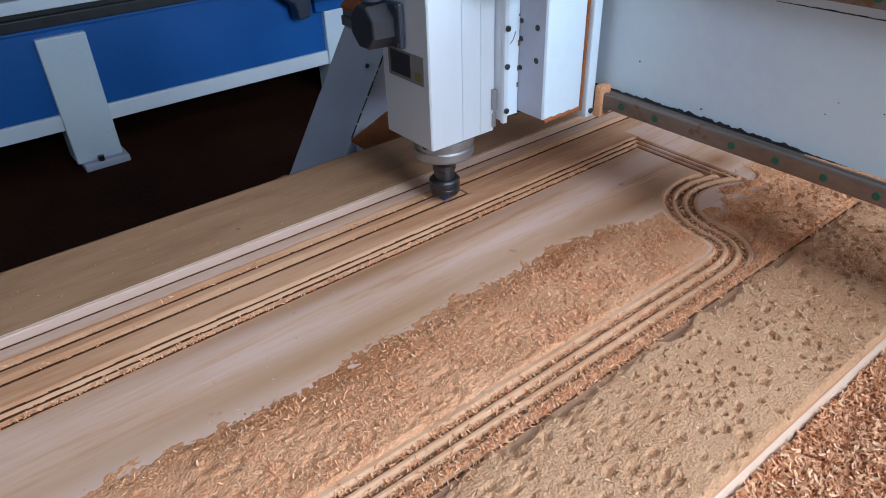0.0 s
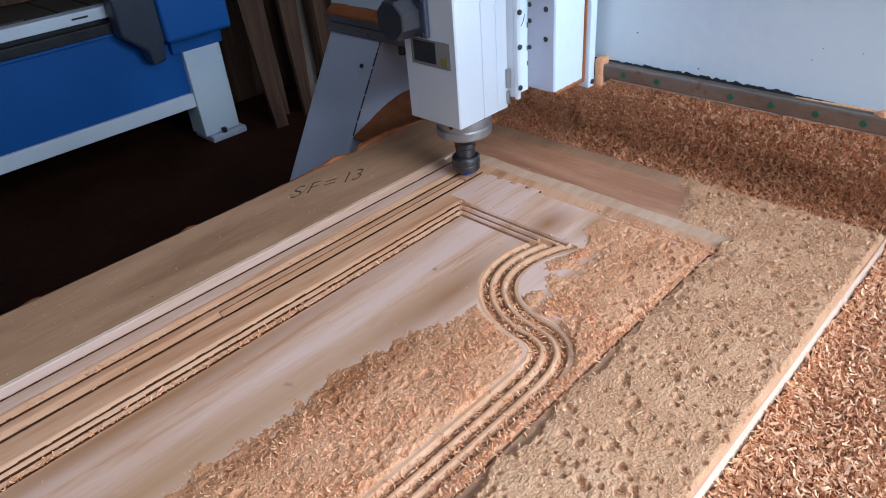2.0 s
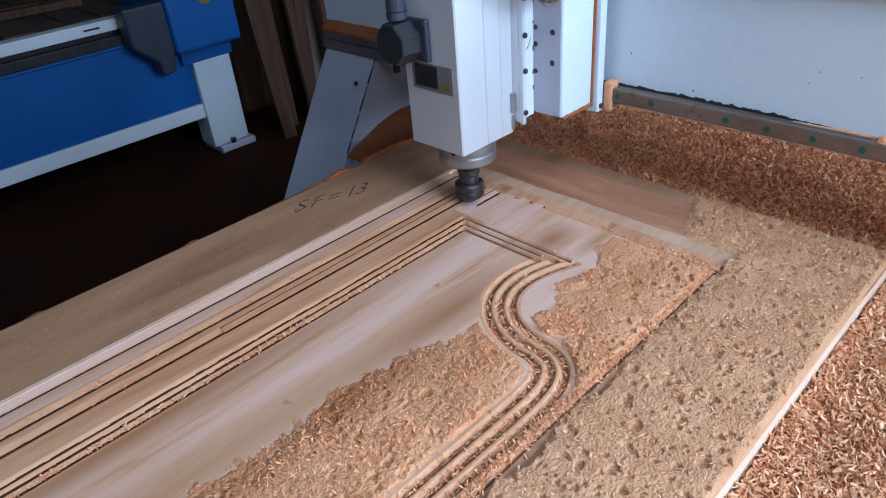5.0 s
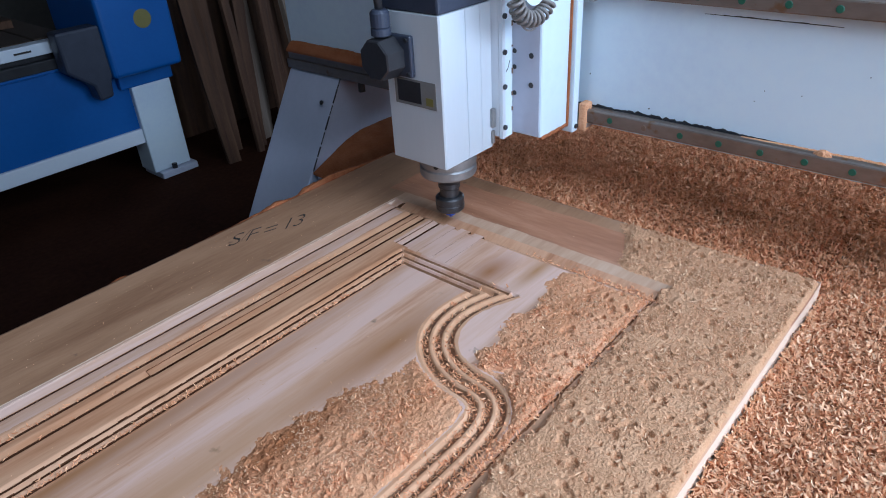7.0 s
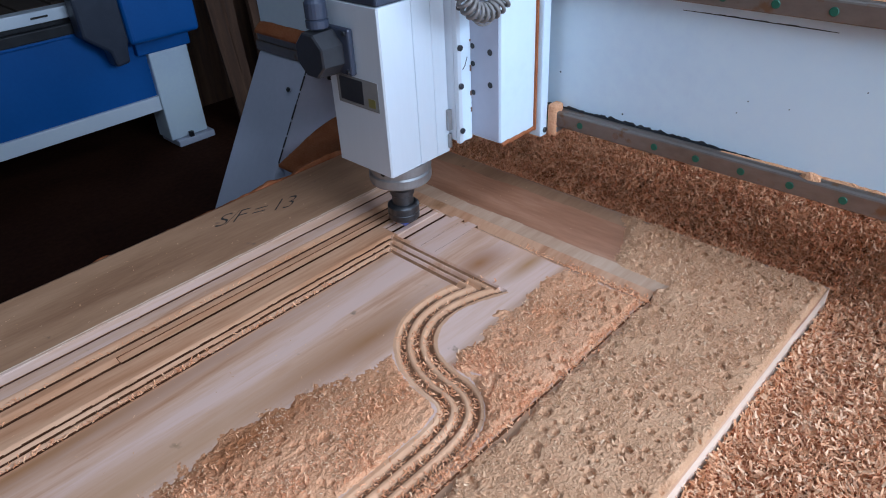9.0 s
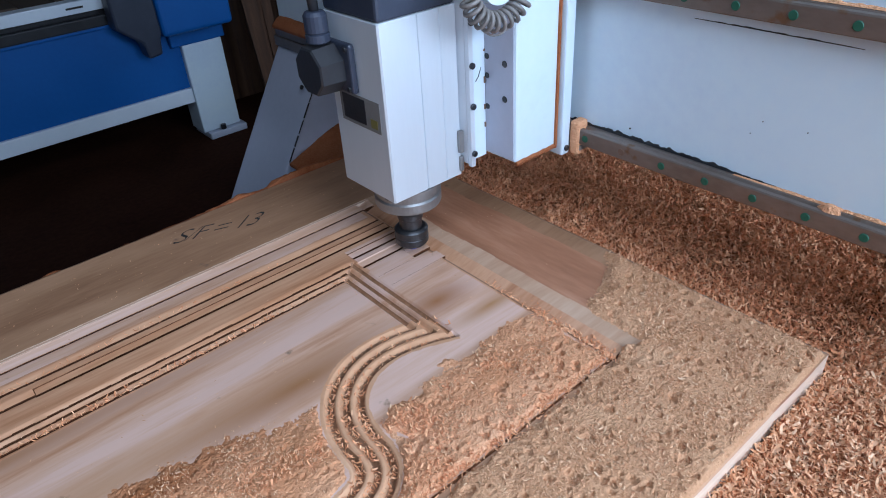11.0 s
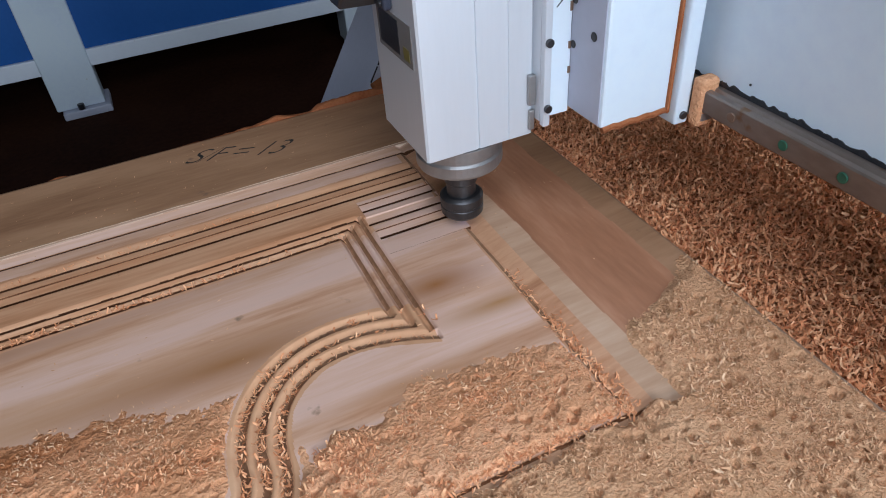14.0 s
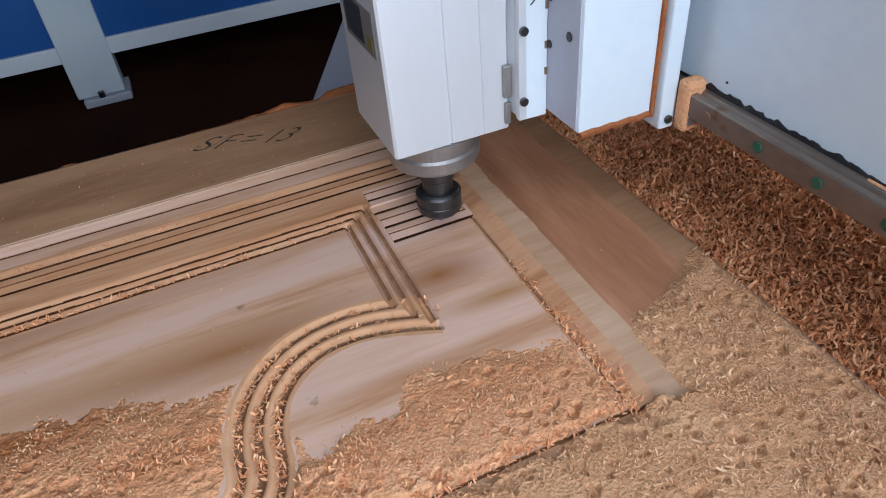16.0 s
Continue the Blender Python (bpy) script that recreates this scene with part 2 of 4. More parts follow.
M_CEIL = material("grey_ceiling", [(0.12, 0.12, 0.115), (0.18, 0.18, 0.17)], rough=0.9, scale=1.5, fine=30.0, bump=0.1)
M_PLANK = material("dark_rough_plank", [(0.035, 0.014, 0.006), (0.080, 0.035, 0.017), (0.135, 0.068, 0.036)], rough=0.85, scale=5.0, stretch=(6, 6, 0.5), fine=60.0, bump=0.4)
M_PLANK_PALE = material("weathered_plank", [(0.12, 0.082, 0.058), (0.20, 0.150, 0.115), (0.28, 0.220, 0.180)], rough=0.85, scale=5.0, stretch=(6, 6, 0.5), fine=60.0, bump=0.4)
M_JUNK = material("dusty_table_board", [(0.045, 0.029, 0.021), (0.081, 0.055, 0.038)], rough=0.9, scale=6.0, fine=70.0, bump=0.4)
M_INK = material("black_ink", [(0.02, 0.018, 0.018), (0.04, 0.034, 0.03)], rough=0.7, scale=60.0, fine=200.0, bump=0.0)


# ---- mesh helpers ----
def part(name, bm, mat, parent=None, label="", smooth=False):
    me = bpy.data.meshes.new(name)
    bm.normal_update()
    bm.to_mesh(me)
    bm.free()
    for mt in (mat if isinstance(mat, (list, tuple)) else [mat]):
        me.materials.append(mt)
    if smooth:
        me.polygons.foreach_set("use_smooth", [True] * len(me.polygons))
    ob = new(name, me)
    if parent:
        ob.parent = parent
    if label:
        tagged(ob, label)
    return ob


def box(x0, x1, y0, y1, z0, z1, bevel=0.002, segments=2, bm=None):
    bm = bm or bmesh.new()
    v = [bm.verts.new((x, y, z)) for x in (x0, x1) for y in (y0, y1) for z in (z0, z1)]
    faces = [bm.faces.new([v[i] for i in f]) for f in ((0, 1, 3, 2), (4, 6, 7, 5), (0, 4, 5, 1), (2, 3, 7, 6), (0, 2, 6, 4), (1, 5, 7, 3))]
    if bevel:
        edges = list({e for f in faces for e in f.edges})
        bmesh.ops.bevel(bm, geom=edges, offset=bevel, segments=segments, affect="EDGES", profile=0.5)
    return bm


def prism(outline, y0, y1, bevel=0.003):
    """A plate whose outline lies in the x-z plane, from y0 to y1."""
    bm = bmesh.new()
    a = [bm.verts.new((x, y0, z)) for x, z in outline]
    b = [bm.verts.new((x, y1, z)) for x, z in outline]
    bm.faces.new(a)
    bm.faces.new(b[::-1])
    k = len(a)
    for i in range(k):
        bm.faces.new((a[i], b[i], b[(i + 1) % k], a[(i + 1) % k]))
    bmesh.ops.recalc_face_normals(bm, faces=bm.faces)
    if bevel:
        bmesh.ops.bevel(bm, geom=list(bm.edges), offset=bevel, segments=2, affect="EDGES", profile=0.5)
    return bm


def lathe(profile, at=(0, 0), steps=32, bm=None):
    """Turned shape about a vertical axis: profile of (radius, z) from the bottom up, closed by flat ends."""
    bm = bm or bmesh.new()
    rings = []
    for r, z in profile:
        rings.append([bm.verts.new((at[0] + r * math.cos(math.tau * i / steps), at[1] + r * math.sin(math.tau * i / steps), z)) for i in range(steps)])
    for a, b in zip(rings, rings[1:]):
        for i in range(steps):
            bm.faces.new((a[i], a[(i + 1) % steps], b[(i + 1) % steps], b[i]))
    bm.faces.new(rings[0][::-1])
    bm.faces.new(rings[-1])
    return bm


def disc(c, axis, r, h, steps=16, bm=None):
    """A short bevelled cylinder at c whose face looks along an axis."""
    bm = bm or bmesh.new()
    lathe([(r * 0.9, 0), (r, 0.0006), (r, h - 0.0006), (r * 0.86, h)], steps=steps, bm=bm)
    q = Vector((0, 0, 1)).rotation_difference(Vector(axis)).to_matrix().to_4x4()
    verts = list(bm.verts)[-4 * steps:]
    bmesh.ops.transform(bm, matrix=Matrix.Translation(c) @ q, verts=verts)
    return bm


def tube(points, r, sides=8, bm=None):
    bm = bm or bmesh.new()
    pts = [Vector(p) for p in points]
    rings = []
    for i, p in enumerate(pts):
        d = (pts[min(i + 1, len(pts) - 1)] - pts[max(i - 1, 0)]).normalized()
        u = d.orthogonal().normalized() if i == 0 else (u - d * u.dot(d)).normalized()
        v = d.cross(u)
        rings.append([bm.verts.new(p + r * (math.cos(math.tau * k / sides) * u + math.sin(math.tau * k / sides) * v)) for k in range(sides)])
    for a, b in zip(rings, rings[1:]):
        for k in range(sides):
            bm.faces.new((a[k], a[(k + 1) % sides], b[(k + 1) % sides], b[k]))
    bm.faces.new(rings[0][::-1]), bm.faces.new(rings[-1])
    return bm


def empty(name, label, category, group="", kind=""):
    ob = new(name)
    ob.empty_display_size = 0.05
    return tagged(ob, label, category, group, kind)


RNG = np.random.default_rng(7)


def lattice(seed, n=256):
    return np.random.default_rng(seed).random((n, n))


def soft_noise(x, y, size, seed):
    """Smooth noise from 0 to 1 over arrays, its lumps of that size in metres."""
    g = lattice(seed)
    u, v = np.asarray(x) / size + 51.3, np.asarray(y) / size + 17.9
    i, j = np.floor(u).astype(int), np.floor(v).astype(int)
    fu, fv = u - i, v - j
    fu, fv = fu * fu * (3 - 2 * fu), fv * fv * (3 - 2 * fv)
    i, j = i % 256, j % 256
    i2, j2 = (i + 1) % 256, (j + 1) % 256
    return (g[i, j] * (1 - fu) + g[i2, j] * fu) * (1 - fv) + (g[i, j2] * (1 - fu) + g[i2, j2] * fu) * fv


def rough_noise(x, y, size, seed, octaves=4):
    total, amp, norm = 0.0, 1.0, 0.0
    for k in range(octaves):
        total = total + amp * soft_noise(x, y, size / 2 ** k, seed + k)
        norm += amp
        amp *= 0.5
    return total / norm


def sheet(name, xs, ys, zf, mat, parent=None, label="", skirt=None, side_mat=None, smooth=True, faces=None, more=()):
    """A height field over the lines xs and ys; with skirt it is closed down to that height."""
    X, Y = np.meshgrid(xs, ys, indexing="ij")
    Z = zf(X, Y)
    nx, ny = X.shape
    co = np.stack([X, Y, Z], -1).reshape(-1, 3)
    i, j = np.meshgrid(np.arange(nx - 1), np.arange(ny - 1), indexing="ij")
    a = (i * ny + j).ravel()
    quads = np.stack([a, a + ny, a + ny + 1, a + 1], -1)
    n_top = len(quads)
    if skirt is not None:
        loop = np.concatenate([np.arange(nx) * ny, (nx - 1) * ny + np.arange(1, ny), np.arange(nx - 2, -1, -1) * ny + ny - 1, np.arange(ny - 2, 0, -1)])
        low = co[loop].copy()
        low[:, 2] = skirt
        k, base = len(loop), len(co)
        co = np.concatenate([co, low])
        nxt = np.roll(np.arange(k), -1)
        quads = np.concatenate([quads, np.stack([loop, base + np.arange(k), base + nxt, loop[nxt]], -1)])
    me = bpy.data.meshes.new(name)
    me.vertices.add(len(co)), me.loops.add(4 * len(quads)), me.polygons.add(len(quads))
    me.vertices.foreach_set("co", co.astype(np.float32).ravel())
    me.loops.foreach_set("vertex_index", quads.astype(np.int32).ravel())
    me.polygons.foreach_set("loop_start", np.arange(0, 4 * len(quads), 4, dtype=np.int32))
    me.materials.append(mat)
    if side_mat:
        me.materials.append(side_mat)
        idx = np.zeros(len(quads), np.int32)
        idx[n_top:] = 1
        if faces:
            idx[:n_top] = faces((X[:-1, :-1] + X[1:, 1:]).ravel() / 2, (Y[:-1, :-1] + Y[1:, 1:]).ravel() / 2)
            for mt in more:
                me.materials.append(mt)
        me.polygons.foreach_set("material_index", idx)
    sm = np.zeros(len(quads), bool)
    sm[:n_top] = smooth
    me.polygons.foreach_set("use_smooth", sm)
    me.update(calc_edges=True)
    ob = new(name, me)
    if parent:
        ob.parent = parent
    if label:
        tagged(ob, label)
    return ob


def shavings(name, x, y, z, length, mat, label, category="wood chips", lift=0.28, parent=None):
    """Curled flakes of wood at the given places, each three bent quads, lying every way."""
    n = len(x)
    r = RNG
    L = length * r.uniform(0.5, 1.5, n)
    W = L * r.uniform(0.12, 0.32, n)
    yaw, tilt, roll = r.uniform(0, math.tau, n), r.normal(0, lift, n), r.normal(0, lift, n)
    curl = r.uniform(0.1, 1.9, n)
    s = np.array([-0.5, -0.17, 0.17, 0.5])
    px = s[None, :] * L[:, None]
    pz = curl[:, None] * (s[None, :] ** 2) * L[:, None] * r.choice([1, 1, -1], n)[:, None]
    pts = np.zeros((n, 4, 2, 3))
    taper = np.array([0.75, 1.0, 0.9, 0.65])
    for k, sgn in enumerate((-0.5, 0.5)):
        pts[:, :, k, 0] = px
        pts[:, :, k, 1] = sgn * W[:, None] * taper[None, :]
        pts[:, :, k, 2] = pz
    p = pts.reshape(n, 8, 3)
    c, sn = np.cos(roll)[:, None], np.sin(roll)[:, None]
    p = np.stack([p[..., 0], c * p[..., 1] - sn * p[..., 2], sn * p[..., 1] + c * p[..., 2]], -1)
    c, sn = np.cos(tilt)[:, None], np.sin(tilt)[:, None]
    p = np.stack([c * p[..., 0] + sn * p[..., 2], p[..., 1], -sn * p[..., 0] + c * p[..., 2]], -1)
    c, sn = np.cos(yaw)[:, None], np.sin(yaw)[:, None]
    p = np.stack([c * p[..., 0] - sn * p[..., 1], sn * p[..., 0] + c * p[..., 1], p[..., 2]], -1)
    p += np.stack([x, y, z], -1)[:, None, :]
    quad = np.array([[0, 2, 3, 1], [2, 4, 5, 3], [4, 6, 7, 5]])
    q = (quad[None] + 8 * np.arange(n)[:, None, None]).reshape(-1, 4)
    me = bpy.data.meshes.new(name)
    me.vertices.add(8 * n), me.loops.add(4 * len(q)), me.polygons.add(len(q))
    me.vertices.foreach_set("co", p.astype(np.float32).ravel())
    me.loops.foreach_set("vertex_index", q.astype(np.int32).ravel())
    me.polygons.foreach_set("loop_start", np.arange(0, 4 * len(q), 4, dtype=np.int32))
    me.materials.append(mat)
    me.update(calc_edges=True)
    ob = new(name, me)
    if parent:
        ob.parent = parent
        return tagged(ob, label)
    return tagged(ob, label, category, kind="stuff")


# ---- room ----
def ceiling_mesh():
    bm = box(-3.6, 5.2, 0.2, 6.2, 2.7, 2.82, 0)
    for b in ((-3.6, -0.1, -0.9, 0.2), (1.6, 5.2, -0.9, 0.2), (-3.6, 5.2, -1.8, -0.9)):
        box(b[0], b[1], b[2], b[3], 2.7, 2.82, 0, bm=bm)
    return bm


def room():
    tagged(part("floor", box(-3.6, 5.2, -1.8, 6.2, -0.12, 0.0, 0), M_FLOOR), "near-black concrete workshop floor", "floor", kind="structure")
    tagged(part("ceiling", ceiling_mesh(), M_CEIL), "plain grey workshop ceiling with a skylight", "ceiling", kind="structure")
    tagged(part("wall_north", box(-3.6, 5.2, 6.2, 6.35, 0, 2.7, 0), M_WALL), "dark dusty plaster wall", "wall", kind="structure")
    # unseen east wall, opened only to let the added fill in
    bm = box(5.2, 5.35, -1.8, 6.2, 0, 1.3, 0)
    for b in ((-1.8, -0.3, 1.3, 2.2), (1.7, 6.2, 1.3, 2.2), (-1.8, 6.2, 2.2, 2.7)):
        box(5.2, 5.35, b[0], b[1], b[2], b[3], 0, bm=bm)
    tagged(part("wall_east", bm, M_WALL), "dark dusty plaster wall with an opening added for the fill", "wall", kind="structure")
    # west wall, out of view, with an opening made for the added fill
    bm = box(-3.75, -3.6, -1.8, 6.2, 0, 1.6, 0)
    for b in ((-1.8, -0.6, 1.6, 3.0), (1.8, 6.2, 1.6, 2.55), (-1.8, 6.2, 2.55, 2.7)):
        box(-3.75, -3.6, b[0], b[1], b[2], b[3], 0, bm=bm)
    tagged(part("wall_west", bm, M_WALL), "plaster wall with a wide opening added for the fill", "wall", kind="structure")
    bm = box(-3.6, 5.2, -1.95, -1.8, 0, 1.45, 0)
    for b in ((-3.6, 0.20, 1.45, 2.45), (2.52, 5.2, 1.45, 2.45), (-3.6, 5.2, 2.45, 2.7)):
        box(b[0], b[1], -1.95, -1.8, b[2], b[3], 0, bm=bm)
    tagged(part("wall_south", bm, M_WALL), "plaster wall with a wide open window", "wall", kind="structure")
    tagged(part("ground", box(-30, 35, -60, -1.96, -0.14, -0.02, 0), M_FLOOR), "bare ground outside the window", "ground", kind="structure")


room()

# ---- router table ----
TOP, BED = 0.835, 0.795
bed = empty("router_table", "white steel router table with a wooden bed board", "machine table")
part("bed_board", box(-1.15, 2.35, -0.34, 1.15, BED - 0.022, BED, 0.001), M_JUNK, bed)
part("side_beam", box(-1.15, 2.35, 1.05, 1.145, BED - 0.20, BED - 0.0225, 0.004), M_WHITE, bed)
part("side_beam", box(-1.15, 2.35, -0.335, -0.24, BED - 0.20, BED - 0.0225, 0.004), M_WHITE, bed)
for lx in (-1.0, 0.6, 2.15):
    for ly in (-0.33, 1.05):
        part("leg", box(lx, lx + 0.09, ly + 0.002, ly + 0.09, 0.0, BED - 0.2005, 0.004), M_WHITE, bed)
for ly in (1.18, -0.44):
    part("gantry_track", box(-1.15, 2.35, ly, ly + 0.05, BED - 0.19, BED - 0.15, 0.003), M_RAIL, bed)
    for lx in (-1.0, -0.2, 0.6, 1.4, 2.2):
        part("track_bracket", box(lx, lx + 0.05, min(ly + 0.0505, 1.1455) if ly < 0 else 1.1455, -0.3355 if ly < 0 else 1.1795, BED - 0.19, BED - 0.15, 0.002), M_WHITE, bed)

# ---- carved panel ----
X0, X1, Y0, Y1 = -0.73, 1.397, 0.260, 1.108
LONG = ((0.877, 0.0034, 0.0085, 0.010), (0.849, 0.0034, 0.0085, 0.010), (0.8025, 0.0028, 0.0070, 0.0055), (0.7900, 0.0028, 0.0070, 0.0055), (0.7775, 0.0028, 0.0070, 0.0055))
# cuts that the spindle makes on the way: near edge, start and end along the table, first and last second, strips
SLOT_W, SLOT_D = 0.0185, 0.0085
FRESH = ((0.8485, 0.700, 1.218, 0.0, 2.3, 13), (0.8150, 1.124, 1.218, 4.2, 5.2, 3), (0.7860, 1.122, 1.219, 7.3, 8.6, 3),
         (0.7555, 1.124, 1.222, 10.4, 11.9, 3), (0.7270, 1.124, 1.222, 13.4, 15.0, 3))


def bezier(p, n):
    t = np.linspace(0, 1, n)[:, None]
    p = np.array(p)
    return (1 - t) ** 3 * p[0] + 3 * t * (1 - t) ** 2 * p[1] + 3 * t * t * (1 - t) * p[2] + t ** 3 * p[3]


def s_path():
    a = bezier([(0.845, 0.466), (0.905, 0.466), (0.930, 0.480), (0.931, 0.525)], 24)
    b = bezier([(0.931, 0.525), (0.934, 0.600), (1.000, 0.668), (1.125, 0.604)], 40)
    return np.concatenate([[(-0.75, 0.466)], a, b[1:]])


def curve_distance(X, Y, path):
    """The signed distance to a polyline, positive on its left."""
    best, sign = np.full(X.shape, 9.0), np.zeros(X.shape)
    for (ax, ay), (bx, by) in zip(path[:-1], path[1:]):
        dx, dy = bx - ax, by - ay
        t = np.clip(((X - ax) * dx + (Y - ay) * dy) / (dx * dx + dy * dy), 0, 1)
        ex, ey = X - ax - t * dx, Y - ay - t * dy
        d = np.hypot(ex, ey)
        near = d < best
        best = np.where(near, d, best)
        sign = np.where(near, np.sign(dx * ey - dy * ex), sign)
    return best * sign


def cut(d, depth, near, far):
    """A moulding cut: a ramp goes down over near, and a slope comes up again over far."""
    return np.where((d > 0) & (d < near), -depth * d / near, np.where((d >= near) & (d < near + far), -depth * np.clip(1 - (d - near) / far, 0, 1) ** 1.2, 0.0))


def long_end(y):
    return 0.700 if 0.84 < y < 0.86 else 1.218 if y > 0.82 else 1.116 + (y - 0.803)


def step(v, a, b):
    t = np.clip((v - a) / (b - a), 0, 1)
    return t * t * (3 - 2 * t)


def panel_height(X, Y):
    h = np.zeros(X.shape)
    wav = 0.0003 * (soft_noise(X, Y, 0.03, 40) - 0.5)
    for y, depth, near, far in LONG:
        h = np.minimum(h, np.where(X < long_end(y), cut(Y - y + 2 * wav, depth, near, far), 0))
    for y, xa, xb, *_ in FRESH:
        h = np.where((X > xa) & (X < xb) & (Y > y + 0.0004) & (Y < y + SLOT_W), -SLOT_D, h)
    # channel round the border, with a low bead outside it
    deeper = 0.0034 + 0.0020 * step(0.716 - np.hypot(np.maximum(Y - 0.70, 0), X - 1.231) - Y + np.minimum(Y, 0.70), 0, 0.004)
    for d, ok, dep in ((Y - 0.920, X < 1.244, 0.0042), (X - 1.216, (Y > 0.402) & (Y < 0.945), deeper), (0.428 - Y, X < 1.244, 0.0014)):
        h = np.minimum(h, np.where(ok, cut(d, dep, 0.0080, 0.020), 0))
    for d, ok in ((Y - 0.9430, X < 1.248), (Y - 0.9480, X < 1.248), (X - 1.2435, (Y > 0.40) & (Y < 0.951))):
        h = h + np.where(ok & (d > 0) & (d < 0.0038), 0.0013 * np.sin(np.clip(d / 0.0038, 0, 1) * math.pi), 0)
    h = h - np.where((X > 1.282) & (Y < 0.99), 0.0022 * np.clip((X - 1.282) / 0.03, 0, 1) * np.clip((0.99 - Y) / 0.02, 0, 1) * np.clip((1.385 - X) / 0.03, 0, 1), 0)
    # cross grooves of the inner corner
    for x, ya, yb in CROSS:
        g = np.clip(1 - np.abs(X - x) / 0.0062, 0, 1)
        h = np.minimum(h, np.where((Y > ya) & (Y < yb), -0.0068 * step(g, 0, 1), 0))
    d = curve_distance(X, Y, s_path())
    for off, xe in S_CUTS:
        g = np.clip(1 - np.abs(d - off) / 0.0062, 0, 1)
        h = np.minimum(h, np.where((Y < 0.70) & (X < xe), -0.0065 * g ** 0.7, 0))
    return h + wav


CROSS = ((1.088, 0.634, 0.786), (1.1015, 0.616, 0.7985), (1.1155, 0.598, 0.811))
S_CUTS = ((0.0165, 1.090), (0.0, 1.104), (-0.0165, 1.119))


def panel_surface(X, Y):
    """Which wood shows: 0 planed, 1 raw with bead glints, 2 scorch with painted groove shade, 3 pale edge."""
    k = np.zeros(X.shape, np.int32)
    j = 0.0016 * (rough_noise(X, Y, 0.02, 300, 3) - 0.5)
    k[(Y > 0.951 + j)] = 4
    e = 0.016 * (rough_noise(X, Y * 0.4, 0.05, 304, 3) - 0.5)
    k[(X > 1.272 + e) & (Y < 0.99)] = 6
    k[(Y < 0.774) & (Y > 0.43) & (X < 1.214)] = 5
    k[(X > 1.124) & (X < 1.214) & (Y > 0.43) & (Y < 0.84)] = 5
    k[(Y > 0.899 + j) & (Y < 0.922) & (X < 1.21)] = 5
    k[(Y < 0.430) & (Y > 0.370)] = 4
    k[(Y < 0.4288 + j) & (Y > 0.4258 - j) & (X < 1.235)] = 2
    k[(X > 1.2435) & (X < 1.272 + e) & (Y > 0.40) & (Y < 0.951)] = 3
    k[(X > 1.364 + e) & (Y < 0.99)] = 4
    k[(X > 1.2160) & (X < 1.2215 + j) & (Y > 0.43) & (Y < 0.93)] = 7
    k[(Y > 0.9300 + j) & (Y < 0.951) & (X < 1.244)] = 5
    # two thin pale lines paint the gloss highlight of the bead
    for yb in (0.9440, 0.9490):
        k[(Y > yb + j) & (Y < yb + 0.0015 + j) & (X < 1.244)] = 1
    # near ramps coloured dark, which paints the shade along each long cut
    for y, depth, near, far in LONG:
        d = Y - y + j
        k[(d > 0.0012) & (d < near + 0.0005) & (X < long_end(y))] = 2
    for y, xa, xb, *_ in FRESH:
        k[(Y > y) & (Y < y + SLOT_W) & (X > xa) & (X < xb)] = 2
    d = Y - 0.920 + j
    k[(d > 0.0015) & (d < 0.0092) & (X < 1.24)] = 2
    # off-centre brown bands paint the shaded side of the cross and scroll grooves
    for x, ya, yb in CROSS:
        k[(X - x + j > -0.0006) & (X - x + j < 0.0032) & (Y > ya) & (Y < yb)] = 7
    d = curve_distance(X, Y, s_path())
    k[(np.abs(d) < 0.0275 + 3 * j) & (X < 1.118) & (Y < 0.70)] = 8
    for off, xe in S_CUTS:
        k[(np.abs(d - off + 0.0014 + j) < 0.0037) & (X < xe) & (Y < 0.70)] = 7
    return k


def graded(lo, hi, fine_lo, fine_hi, coarse, fine):
    a = np.arange(lo, fine_lo, coarse)
    b = np.arange(fine_lo, fine_hi, fine)
    c = np.arange(fine_hi, hi, coarse)
    return np.concatenate([a, b, c, [hi]])


panel = empty("carved_panel", "carved wooden door panel half covered in sawdust on a table", "wood panel")
PX = graded(X0, X1, 0.86, 1.375, 0.006, 0.0013)
PY = graded(Y0, Y1, 0.40, 0.965, 0.004, 0.0009)
sheet("board", PX, PY, lambda X, Y: TOP + panel_height(X, Y), M_WOOD, panel, skirt=BED, side_mat=M_RAW_GLINT, faces=panel_surface, more=(M_SCORCH_SHADE, M_PALE, M_STILE, M_FIELD, M_END, M_TOAST_SHADE, M_CUT))


def cut_strips():
    """The wood over each fresh cut, in short strips: level until the cutter passes, then sunk on the near side to the slope of the moulding."""
    made = []
    tt, tx = [r[0] for r in TRAVEL], [r[1] for r in TRAVEL]
    for y, xa, xb, ta, tb, n in FRESH:
        times = np.linspace(ta, tb, 200)
        xs = np.interp(times, tt, tx) + 0.0085
        for i in range(n):
            x0, x1 = xa + (xb - xa) * i / n, xa + (xb - xa) * (i + 1) / n
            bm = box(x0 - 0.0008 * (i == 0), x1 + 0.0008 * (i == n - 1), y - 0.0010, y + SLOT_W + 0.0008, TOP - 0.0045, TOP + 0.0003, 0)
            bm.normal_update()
            # the strip's near face is painted dark as the shade in the slot
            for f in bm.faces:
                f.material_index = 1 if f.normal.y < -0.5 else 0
            ob = part("cut_strip", bm, (M_WOOD if n > 3 else M_FIELD, M_SCORCH_SHADE), panel)
            made.append((ob, y, float(times[np.argmin(np.abs(xs - (x0 + x1) / 2))])))
    return made


strips = cut_strips()


